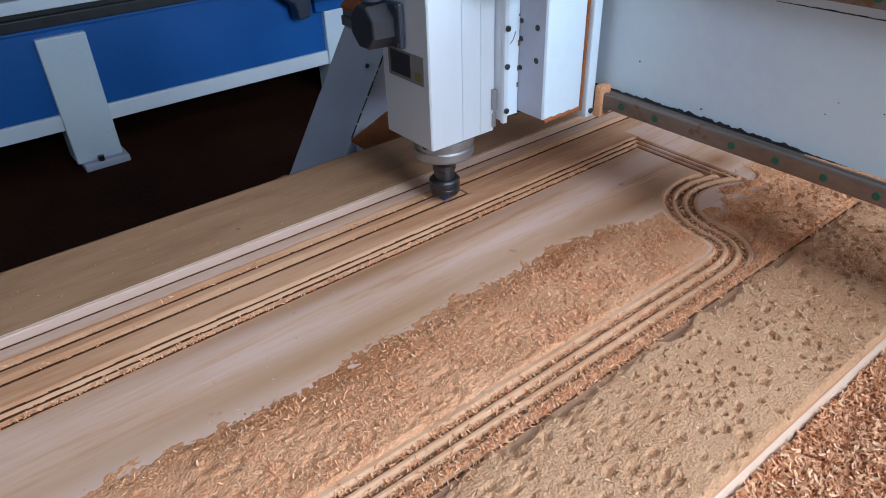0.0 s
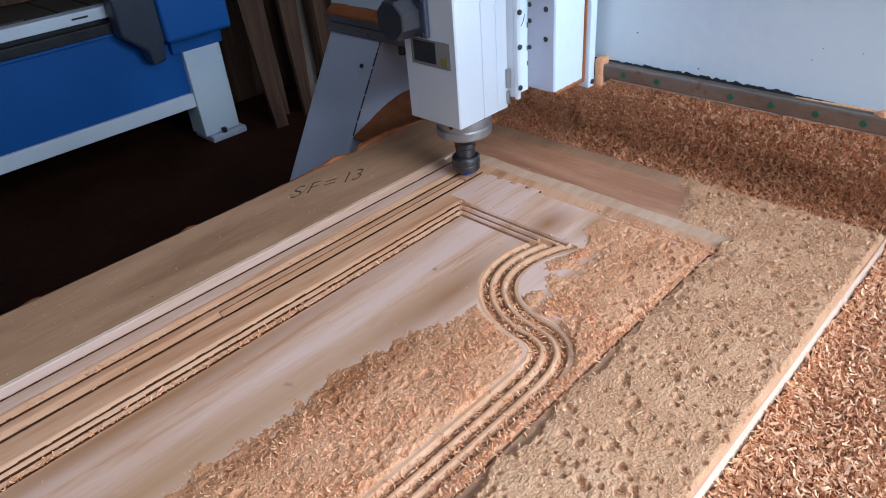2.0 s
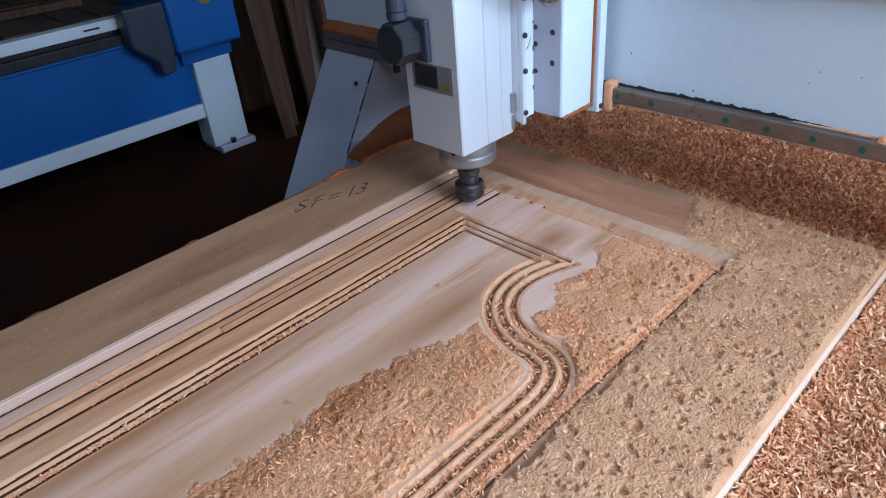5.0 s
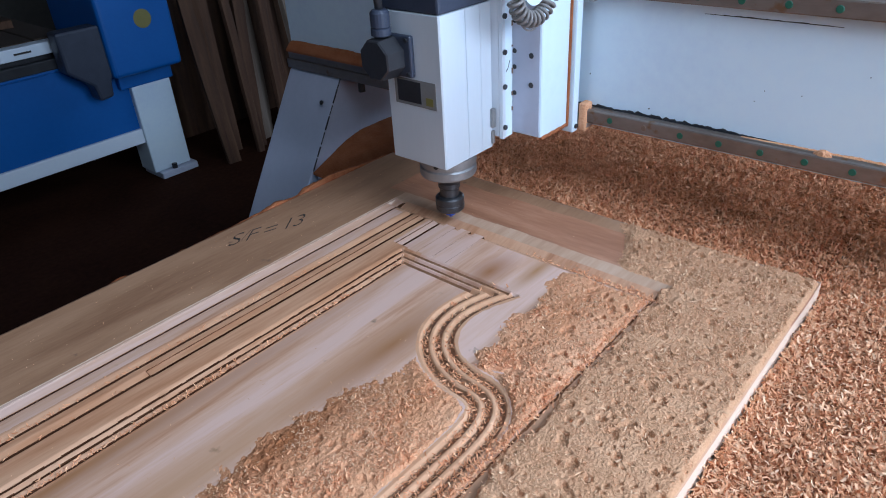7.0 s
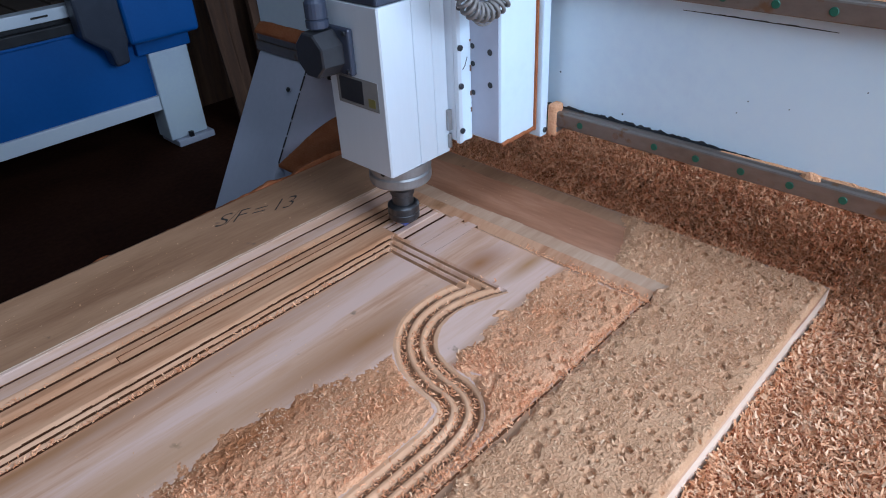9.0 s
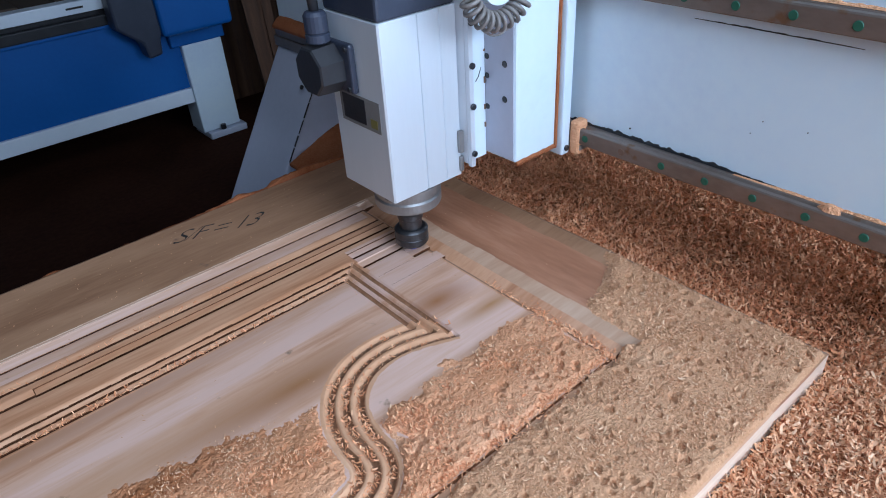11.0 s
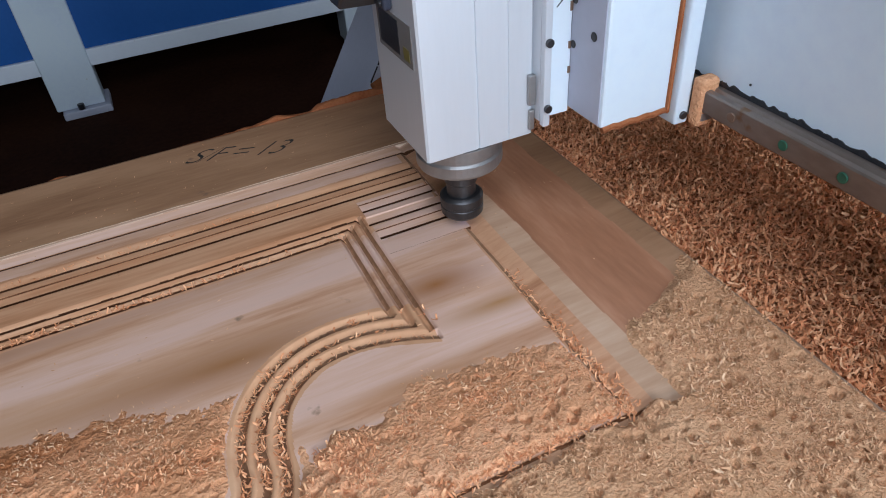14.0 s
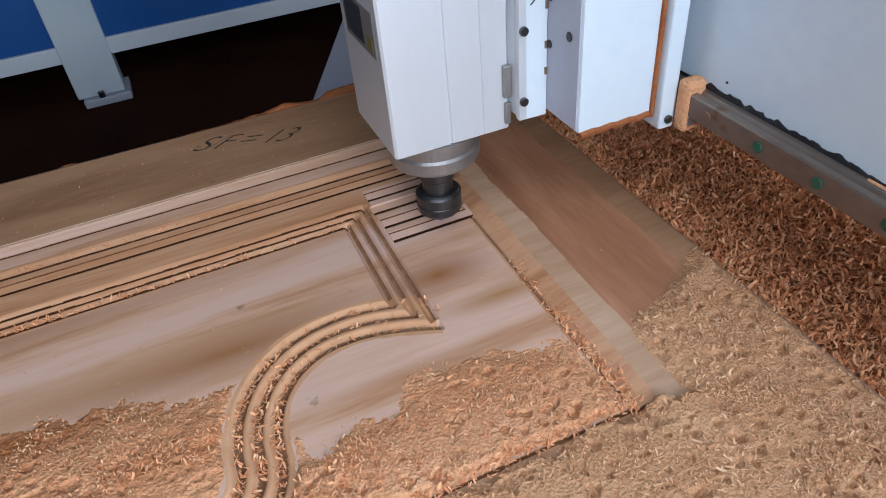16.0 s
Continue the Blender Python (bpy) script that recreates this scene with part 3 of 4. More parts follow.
def handwriting():
    cu = bpy.data.curves.new("handwriting", "FONT")
    cu.body, cu.size, cu.shear, cu.extrude, cu.space_character, cu.offset = "S/F = 13", 0.051, 0.70, 0.0001, 0.82, -0.0010
    ob = new("pen_marks", cu)
    dg = bpy.context.evaluated_depsgraph_get()
    me = bpy.data.meshes.new_from_object(ob.evaluated_get(dg))
    bpy.data.objects.remove(ob)
    me.materials.clear()
    me.materials.append(M_INK)
    ob = new("pen_marks", me)
    ob.parent = panel
    ob.matrix_local = pose(0.944, 1.055, TOP + 0.0004, 0, 0, -18)
    tagged(ob, "handwritten black pen marks")


handwriting()


# ---- sawdust on the panel ----
def field_reach(X, Y):
    """The brown dust of the inner field as far as it ever lay, 0 to 1."""
    edge = 0.650 + 0.03 * (rough_noise(X, Y, 0.07, 60) - 0.5) + 0.030 * (rough_noise(X, Y, 0.012, 61, 3) - 0.5) - 0.035 * step(X, 0.80, 0.90)
    c = step(edge - Y, -0.004, 0.05) * step(Y, 0.4290, 0.4400)
    band = np.abs(curve_distance(X, Y, s_path()))
    return c * (1 - step(X, 1.205, 1.216)) * (1 - 0.95 * step(0.034 - band, 0, 0.008))


def inside(X, Y):
    """The side of the carved scroll towards the panel's end."""
    return step(X, 0.935, 0.960) * step(Y, 0.44, 0.47)


def field_cover(X, Y):
    """How thick the dust lies that stays, 0 to 1."""
    bare = inside(X, Y) * step(Y + 0.07 * (rough_noise(X, Y, 0.05, 64) - 0.5), 0.492, 0.535)
    thin = 1 - 0.45 * step(rough_noise(X, Y, 0.09, 67, 3), 0.56, 0.70)
    return field_reach(X, Y) * (1 - bare) * thin


# dust that the cutter's wind drives off: along the table, across it, when it goes, how far in all
BLOWN = ((1.14, 1.21, 0.585, 0.640, ((0.9, 0, 0), (2.3, 0.006, -0.050), (9.0, 0.004, -0.085), (15.0, 0.0, -0.130))),
         (1.12, 1.215, 0.548, 0.600, ((3.0, 0, 0), (6.0, 0.002, -0.020), (9.5, 0.004, -0.050), (12.6, 0.004, -0.052), (15.3, 0.0, -0.085))),
         (1.04, 1.125, 0.548, 0.596, ((3.0, 0, 0), (5.5, -0.002, -0.018), (9.8, 0.004, -0.048), (12.6, 0.005, -0.050), (15.4, 0.008, -0.080))),
         (0.965, 1.045, 0.540, 0.575, ((2.0, 0, 0), (7.0, 0.004, -0.018), (10.0, 0.006, -0.022), (12.6, 0.008, -0.026), (15.5, 0.020, -0.060))),
         (1.12, 1.215, 0.500, 0.553, ((9.8, 0, 0), (12.5, 0.0, -0.008), (14.2, 0.0, -0.028), (15.6, 0.0, -0.042))),
         (1.04, 1.125, 0.500, 0.553, ((9.8, 0, 0), (12.5, 0.0, -0.006), (14.2, 0.002, -0.028), (15.6, 0.004, -0.044))),
         (0.965, 1.045, 0.490, 0.545, ((10.0, 0, 0), (12.5, 0.004, -0.008), (14.2, 0.010, -0.025), (15.6, 0.016, -0.040))))


def patch_cover(k):
    xa, xb, ya, yb, _ = BLOWN[k]

    def cover(X, Y):
        w = 0.055 * (rough_noise(X, Y, 0.035, 400 + k, 4) - 0.5)
        m = step(X + w, xa - 0.006, xa + 0.010) * step(xb + 0.006 - X + w, 0, 0.016) * step(Y + w, ya - 0.006, ya + 0.010) * step(yb + 0.004 - Y + w, 0, 0.022)
        return m * field_reach(X, Y)
    return cover


def rail_cover(X, Y):
    """The paler dust along the near edge and round the far corner."""
    side = step(0.4245 + 0.030 * (rough_noise(X, Y, 0.026, 68) - 0.5) - Y, 0, 0.008)
    end = step(X, 1.262, 1.285) * step(0.535 + 0.10 * (rough_noise(X, Y, 0.08, 66) - 0.5) + 0.35 * (X - 1.30) - Y, 0, 0.03)
    return np.maximum(side, end) * step(Y, Y0 + 0.0005, Y0 + 0.007) * step(X1 - 0.001 - X, 0, 0.008)


def craters(X, Y, cell, seed, share):
    """Small round hollows strewn over the plane, 0 outside them to 1 at their bottoms."""
    gx, gy, gr, gp = lattice(seed), lattice(seed + 1), lattice(seed + 2), lattice(seed + 3)
    u, v = X / cell + 60.0, Y / cell + 60.0
    u = u + 0.22 * (soft_noise(X, Y, 0.005, seed + 4) - 0.5)
    v = v + 0.22 * (soft_noise(X, Y, 0.005, seed + 5) - 0.5)
    i0, j0 = np.floor(u).astype(int), np.floor(v).astype(int)
    deep = np.zeros(X.shape)
    for di in (-1, 0, 1):
        for dj in (-1, 0, 1):
            i, j = (i0 + di) % 256, (j0 + dj) % 256
            d = np.hypot((u - i0 - di - gx[i, j]) * (0.75 + 0.5 * gr[j, i]), v - j0 - dj - gy[i, j])
            r = 0.13 + 0.24 * gr[i, j]
            deep = np.maximum(deep, np.where(gp[i, j] < share, step(1 - d / r, 0, 0.4) * (0.5 + 0.5 * gr[i, j]), 0))
    return deep


def dust_z(cover, amount, seed, rough):
    """Fine dust, level with a soft swell, pitted by small hollows and broken into clods in places."""
    def z(X, Y):
        c = cover(X, Y)
        patches = rough_noise(X, Y, 0.10, seed + 20, 3)
        grit = rough_noise(X, Y, 0.0045, seed + 31, 2) - 0.5
        clods = step(rough_noise(X, Y, 0.05, seed + 25, 3), 0.50, 0.62)
        holes = np.maximum(craters(X, Y, 0.0185, seed + 40, 0.68), craters(X, Y, 0.0100, seed + 50, 0.14 + 0.1 * rough))
        t = amount * c * (0.80 + 0.7 * (patches - 0.45) + (0.15 + 0.55 * rough * clods) * grit) - 0.0006
        t = t + amount * c * (1 - c) * 1.6 * (rough_noise(X, Y, 0.0036, seed + 37, 2) - 0.70)
        t = np.maximum(t - 0.0085 * holes * c, np.minimum(t, 0.0004 + 0.0008 * grit))
        return TOP + panel_height(X, Y) + np.where(c > 0.01, t, -0.004)
    return z


FIELD_Z, RAIL_Z = dust_z(field_cover, 0.0060, 70, 1.0), dust_z(rail_cover, 0.0070, 90, 0.28)


def dust_sheets():
    xs = graded(-0.1, 1.235, 0.55, 1.235, 0.004, 0.0013)
    tagged(sheet("sawdust_layer", xs, np.arange(0.42, 0.70, 0.0013), FIELD_Z, M_DUST),
           "brown sawdust layer lying on the carved panel", "sawdust", kind="stuff")
    xs = graded(-0.1, X1 - 0.002, 0.6, X1 - 0.002, 0.004, 0.0013)
    tagged(sheet("sawdust_layer", xs, np.arange(Y0 + 0.002, 0.60, 0.0013), RAIL_Z, M_PALE_DUST),
           "pale tan sawdust layer along the panel's edge", "sawdust", kind="stuff")


dust_sheets()


def clusters(x, y, seed, size):
    """Where shavings gather, 0 to 1."""
    return step(rough_noise(x, y, size, seed, 3), 0.50, 0.66)


def chips_on_panel():
    n = 64000
    x, y = RNG.uniform(-0.05, 1.22, n), RNG.uniform(0.424, 0.68, n)
    keep = RNG.random(n) < step(field_cover(x, y), 0.25, 0.9) * (0.04 + 0.62 * clusters(x, y, 120, 0.05)) * np.clip(0.45 + 0.5 * x, 0.3, 1)
    x, y = x[keep], y[keep]
    shavings("wood_chips", x, y, FIELD_Z(x, y) + RNG.uniform(0.0003, 0.0026, len(x)), 0.0048, M_CHIP,
             "curled orange wood shavings scattered over the carved panel", lift=0.4)
    n = 150000
    x, y = RNG.uniform(0.2, 1.22, n), RNG.uniform(0.424, 0.68, n)
    keep = RNG.random(n) < np.maximum(field_cover(x, y), 0.25 * field_cover(x, y - RNG.uniform(0.0, 0.04, n))) * (0.07 + 0.45 * step(rough_noise(x, y, 0.03, 125, 3), 0.46, 0.62))
    x, y = x[keep], y[keep]
    shavings("wood_crumbs", x, y, FIELD_Z(x, y) + RNG.uniform(0.0001, 0.0013, len(x)), 0.0027, M_CHIP_PALE, "fine crumbs of wood over the carved panel", lift=0.6)
    n = 110000
    x, y = RNG.uniform(0.75, 1.39, n), RNG.uniform(Y0 + 0.006, 0.60, n)
    keep = RNG.random(n) < rail_cover(x, y) * (0.12 + 0.6 * step(rough_noise(x, y, 0.03, 145, 3), 0.42, 0.62)) * (0.35 + 0.65 * step(x, 1.0, 1.25))
    x, y = x[keep], y[keep]
    shavings("wood_crumbs", x, y, RAIL_Z(x, y) + RNG.uniform(0.0001, 0.0013, len(x)), 0.0029, M_CHIP_PALE, "fine pale crumbs of wood in the dust", lift=0.6)
    n = 60000
    x, y = RNG.uniform(-0.05, 1.39, n), RNG.uniform(Y0 + 0.006, 0.60, n)
    pits = craters(x, y, 0.0185, 130, 0.68)
    keep = RNG.random(n) < rail_cover(x, y) * np.clip(0.03 + 0.22 * pits + 0.45 * clusters(x, y, 140, 0.035) * (0.25 + 0.75 * step(x, 1.0, 1.22)) + 0.05 * step(x, 1.15, 1.28), 0, 1)
    x, y = x[keep], y[keep]
    shavings("wood_chips", x, y, RAIL_Z(x, y) + RNG.uniform(0.0003, 0.0018, len(x)), 0.0054, M_CHIP_PALE,
             "pale wood shavings stuck in the dust beside the carving", lift=0.32)
    # shavings caught in the cuts
    xs, ys = [], []
    for off in (0.0165, 0.0, -0.0165):
        p = s_path()
        seg = np.diff(p, axis=0)
        ln = np.hypot(seg[:, 0], seg[:, 1])
        k = RNG.choice(len(seg), 2300, p=ln / ln.sum())
        t = RNG.random(2300)
        nx, ny = -seg[k, 1] / ln[k], seg[k, 0] / ln[k]
        o = off + RNG.normal(0, 0.0026, 2300)
        xs.append(p[k, 0] + t * seg[k, 0] + nx * o), ys.append(p[k, 1] + t * seg[k, 1] + ny * o)
    k = 4200
    xs.append(RNG.uniform(-0.05, 1.225, k)), ys.append(0.4345 + RNG.normal(0, 0.0052, k))
    xs.append(1.222 + RNG.normal(0, 0.005, 620)), ys.append(RNG.uniform(0.43, 0.64, 620))
    for gy, num in ((0.784, 900), (0.887, 260), (0.857, 120)):
        xs.append(RNG.uniform(0.0, 1.10, num)), ys.append(gy + RNG.normal(0, 0.0022, num))
    x, y = np.concatenate(xs), np.concatenate(ys)
    keep = (x > -0.05) & (x < 1.235) & ((x < 0.98) | (y < 0.56) | (RNG.random(len(x)) < 0.25)) & ~((x > 0.70) & (y > 0.845) & (y < 0.870))
    x, y = x[keep], y[keep]
    shavings("wood_chips", x, y, TOP + panel_height(x, y) + RNG.uniform(0.001, 0.0030, len(x)), 0.0050, M_CHIP,
             "small shavings caught in the carved grooves", lift=0.35)


chips_on_panel()


def blown_dust():
    """Thin drifts of dust with their shavings, which the wind of the cutter moves on."""
    made = []
    for k, (xa, xb, ya, yb, rows) in enumerate(BLOWN):
        zf = dust_z(patch_cover(k), 0.0042, 500 + 60 * k, 1.0)
        ob = tagged(sheet("sawdust_drift", np.arange(xa - 0.02, xb + 0.02, 0.0014), np.arange(ya - 0.02, yb + 0.02, 0.0014), zf, M_DUST),
                    "thin drift of brown sawdust blown across the carved field", "sawdust", "drifts on the carved field", "stuff")
        n = 4200
        x, y = RNG.uniform(xa - 0.01, xb + 0.01, n), RNG.uniform(ya - 0.01, yb + 0.01, n)
        keep = RNG.random(n) < patch_cover(k)(x, y) * (0.04 + 0.38 * clusters(x, y, 430 + k, 0.04))
        x, y = x[keep], y[keep]
        shavings("wood_chips", x, y, zf(x, y) + RNG.uniform(0.0003, 0.0026, len(x)), 0.0046, M_CHIP_PALE if k % 2 else M_CHIP, "curled shavings in the drift", lift=0.4, parent=ob)
        made.append((ob, rows))
    return made


drifts = blown_dust()


def stray_crumbs():
    n = 700
    x, y = RNG.uniform(0.0, 1.38, n), np.concatenate([RNG.uniform(0.965, 1.10, n // 2), RNG.uniform(0.60, 0.95, n - n // 2)])
    shavings("stray_crumbs", x, y, TOP + panel_height(x, y) + 0.0004, 0.0026, M_CHIP_PALE, "stray pale wood crumbs on the clean wood", lift=0.15)


stray_crumbs()


# ---- chips on the bed ----
def bed_z(X, Y):
    heap = rough_noise(X, Y, 0.05, 160, 5)
    wall = 0.006 * step(0.03 - np.abs(Y - (Y0 - 0.012)), 0, 0.03) * (X < X1)
    return BED - 0.001 + 0.014 * heap + wall + 0.010 * step(X, 1.42, 1.6)


def bed_chips():
    tagged(sheet("chip_layer", np.arange(-0.1, 2.3, 0.006), np.arange(-0.33, Y0 - 0.0005, 0.006), bed_z, M_CHIP_BASE),
           "thick layer of brown wood chips on the bed", "wood chips", kind="stuff")
    tagged(sheet("chip_layer", np.arange(X1 + 0.0005, 2.3, 0.006), np.arange(Y0 + 0.004, 1.14, 0.006), bed_z, M_CHIP_BASE),
           "thick layer of brown wood chips on the bed", "wood chips", kind="stuff")
    n = 78000
    x, y = RNG.uniform(0.45, 1.62, n), RNG.uniform(-0.12, Y0 - 0.003, n)
    shavings("wood_chips", x, y, bed_z(x, y) + RNG.uniform(0, 0.0100, n), 0.0078, M_BED_CHIP, "loose orange wood shavings heaped on the bed", lift=0.62)
    n = 88000
    x, y = RNG.uniform(X1 + 0.003, 1.86, n), RNG.uniform(0.0, 1.13, n)
    shavings("wood_chips", x, y, bed_z(x, y) + RNG.uniform(0, 0.0095, n), 0.0080, M_CHIP, "loose brown wood shavings heaped beyond the panel's end", lift=0.62)


bed_chips()


def edge_dust():
    """Red-brown dust along the panel's far edge."""
    def z(X, Y):
        return BED + 0.001 + (0.038 + 0.012 * step(X, 0.98, 1.08)) * step(1.15 - Y, 0, 0.035) * (0.55 + 0.6 * rough_noise(X, Y, 0.05, 180))
    tagged(sheet("sawdust_ridge", np.arange(-0.2, 1.9, 0.006), np.arange(Y1 + 0.0005, 1.150, 0.004), z, M_RED_DUST, skirt=BED + 0.0005),
           "red-brown sawdust packed along the panel's far edge", "sawdust", kind="stuff")


edge_dust()

# ---- gantry ----
gantry = empty("router_gantry", "white gantry beam with steel rails across the router table", "machine gantry")
BX = 0.222
part("beam", box(BX, 0.43, -0.55, 1.48, 0.968, 1.34, 0.004), M_WHITE, gantry)
part("beam_cap", box(BX - 0.012, 0.44, -0.55, 1.48, 1.3405, 1.352, 0.002), M_WHITE, gantry)


def rail(z, name):
    prof = [(0, -0.0115), (0.0, 0.0115), (-0.006, 0.0115), (-0.008, 0.0085), (-0.0105, 0.0085), (-0.013, 0.0118), (-0.0178, 0.0112),
            (-0.019, 0.0095), (-0.019, -0.0095), (-0.0178, -0.0112), (-0.013, -0.0118), (-0.0105, -0.0085), (-0.008, -0.0085), (-0.006, -0.0115)]
    ob = part(name, prism([(BX - 0.0002 + a, z + b) for a, b in prof], -0.54, 1.47, 0), M_RAIL, gantry, "worn steel linear rail with green plugs")
    for k in range(23):
        y = -0.515 + 0.06 * k
        brown = k in (18, 6, 27)
        part("rail_plug", disc((BX - 0.0192, y, z), (-1, 0, 0), 0.0050, 0.0014), M_BROWN if brown else M_GREEN, ob)
    return ob


rail(0.990, "lower_rail")
rail(1.194, "upper_rail")


def ragged_strip(x, y0, y1, z0, height, seed, thick=0.0012):
    bm = bmesh.new()
    n = int((y1 - y0) / 0.002)
    rows = []
    for i in range(n + 1):
        y = y0 + (y1 - y0) * i / n
        fade = min(1, 4 * min(i, n - i) / n)
        h = height * fade * max(0.05, 0.05 + 0.9 * float(rough_noise(np.array([y]), np.array([0.0]), 0.03, seed)[0]) + 1.5 * float(rough_noise(np.array([y]), np.array([0.4]), 0.006, seed + 3, 2)[0] - 0.40)) + 0.0003
        rows.append([bm.verts.new(p) for p in ((x, y, z0), (x - thick, y, z0), (x - thick * 0.6, y, z0 + h), (x, y, z0 + h + 0.0003))])
    for a, b in zip(rows, rows[1:]):
        for k in range(4):
            bm.faces.new((a[k], a[(k + 1) % 4], b[(k + 1) % 4], b[k]))
    bm.faces.new(rows[0]), bm.faces.new(rows[-1][::-1])
    bmesh.ops.recalc_face_normals(bm, faces=bm.faces)
    return bm


part("grease_line", ragged_strip(BX, 0.34, 0.80, 1.0018, 0.0046, 200), M_GREASE, gantry, "black grease smear above the rail")
part("dust_line", ragged_strip(BX, -0.2, 0.42, 1.0018, 0.0026, 204, 0.004), M_DUST, gantry, "sawdust caught above the rail")
part("dust_line", ragged_strip(BX, -0.3, 0.55, 1.2060, 0.0026, 206, 0.004), M_DUST, gantry, "sawdust caught above the rail")
part("crack_line", ragged_strip(BX, 0.32, 0.50, 1.168, 0.0010, 210, 0.0004), M_GREASE, gantry, "thin dark crack in the paint")
for sy, sz in ((0.676, 1.056), (0.568, 1.016), (0.400, 1.073), (0.351, 1.074), (0.276, 1.111), (0.411, 1.056)):
    part("paint_chip", disc((BX - 0.0003, sy, sz), (-1, 0, 0), 0.0013 if sy > 0.5 else 0.0008, 0.0010, 8), M_GREASE, gantry)


def dust_clump():
    """A lump of dust that clings to the lower rail."""
    bm = lathe([(0.0120, 1.0016), (0.0105, 1.0045), (0.0065, 1.0075), (0.003, 1.0088)], (BX - 0.010, 0.306), 20)
    for v in bm.verts:
        k = 0.75 + 0.5 * float(rough_noise(np.array([v.co.y * 3]), np.array([v.co.x * 3 + v.co.z]), 0.012, 260, 2)[0])
        v.co.x = BX - 0.010 + (v.co.x - BX + 0.010) * 0.62 * k
        v.co.y = 0.306 + (v.co.y - 0.306) * k
    return bm


part("dust_clump", dust_clump(), M_DUST, gantry, "lump of sawdust on the rail")


def dust_heap(x0, x1, y0, y1, zf, seed, mat, label):
    xs, ys = np.linspace(x0, x1, max(4, int((x1 - x0) / 0.004))), np.linspace(y0, y1, max(4, int((y1 - y0) / 0.004)))
    z0 = min(zf(x, y) for x in (x0, x1) for y in (y0, y1)) - 0.003
    return sheet("sawdust_ridge", xs, ys, lambda X, Y: np.vectorize(zf)(X, Y) + 0.004 * rough_noise(X, Y, 0.02, seed), mat, gantry, label, skirt=z0)


dust_heap(BX - 0.024, BX - 0.0005, 0.86, 1.47, lambda x, y: 1.0022 + 0.012 * min(1, (x - BX + 0.02) / 0.012), 220, M_RED_DUST, "sawdust heaped on the rail")
# far cheek, its front edge leaning forward
SL = 0.614
# this white plate is coloured grey to hold the shade on the far side
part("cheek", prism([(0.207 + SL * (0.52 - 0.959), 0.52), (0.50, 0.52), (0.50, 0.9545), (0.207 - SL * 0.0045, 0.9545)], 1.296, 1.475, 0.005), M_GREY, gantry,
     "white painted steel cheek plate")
part("cheek", prism([(0.207 + SL * (0.52 - 0.959), 0.52), (0.50, 0.52), (0.50, 0.9545), (0.207 - SL * 0.0045, 0.9545)], -0.55, -0.42, 0.005), M_WHITE, gantry,
     "white painted steel cheek plate")


def seam():
    bm = bmesh.new()
    r = random.Random(4)
    z = 0.955
    while z > 0.775:
        ln = r.uniform(0.004, 0.03)
        if r.random() < 0.85:
            x = 0.207 + SL * (z - 0.959) + 0.001
            x2 = 0.207 + SL * (z - ln - 0.959) + 0.001
            tube([(x, 1.2962, z), (x2, 1.2962, z - ln)], r.uniform(0.0010, 0.0020), 5, bm)
        z -= ln * 1.15
    return bm


part("lower_lip", box(BX - 0.021, 0.43, 0.90, 1.478, 0.9555, 0.9775, 0.002), M_RAIL, gantry, "dark steel lip under the rail")
part("seam_line", seam(), M_GREASE, gantry, "cracked black seam along the cheek")
part("bolt", disc((0.165, 1.322, 0.906), (-0.85, 0, 0.52), 0.005, 0.004, 10), M_DARK_STEEL, gantry)
part("stop_bolt", disc((0.225, 1.250, 0.9275), (0, 0, 1), 0.008, 0.0275, 14), M_BLACK, gantry, "black rubber stop under the beam")
part("wagon_plate", box(0.10, 0.46, 1.1555, 1.2955, BED - 0.06, BED - 0.034, 0.002), M_GREY, gantry)


def wagon_dust(x, y):
    rise = math.sin(math.pi / 2 * max(0.0, min(1.0, (x - 0.085) / 0.19))) ** 1.2
    return BED - 0.030 + 0.056 * rise * (0.72 + 0.28 * (y - 1.156) / 0.14) * min(1.0, (0.46 - x) / 0.04)


dust_heap(0.09, 0.455, 1.1535, 1.2950, wagon_dust, 230, M_RED_DUST, "red-brown sawdust heaped against the cheek")

# ---- carriage ----
carriage = empty("router_carriage", "white sheet-metal carriage box that carries the spindle", "machine carriage")
part("carriage_plate", box(0.186, 0.2025, -0.112, 0.135, 0.962, 1.46, 0.002), M_WHITE, carriage)
part("carriage_box", box(0.105, 0.1855, -0.101, 0.125, 0.976, 1.44, 0.003), M_WHITE, carriage)
part("side_cover", box(0.1035, 0.1048, -0.098, -0.046, 0.979, 1.43, 0.0005), M_GREY, carriage, "grey side cover with bolt holes")
for hz in (1.062, 1.108, 1.20, 1.26):
    part("bolt_hole", disc((0.1036, -0.083, hz), (-1, 0, 0), 0.0045, 0.0012, 14), M_BLACK, carriage)
for hz in (1.045, 1.087, 1.112, 1.158, 1.235):
    part("bolt_hole", disc((0.1036, -0.0515, hz), (-1, 0, 0), 0.0040, 0.0012, 12), M_BLACK, carriage)


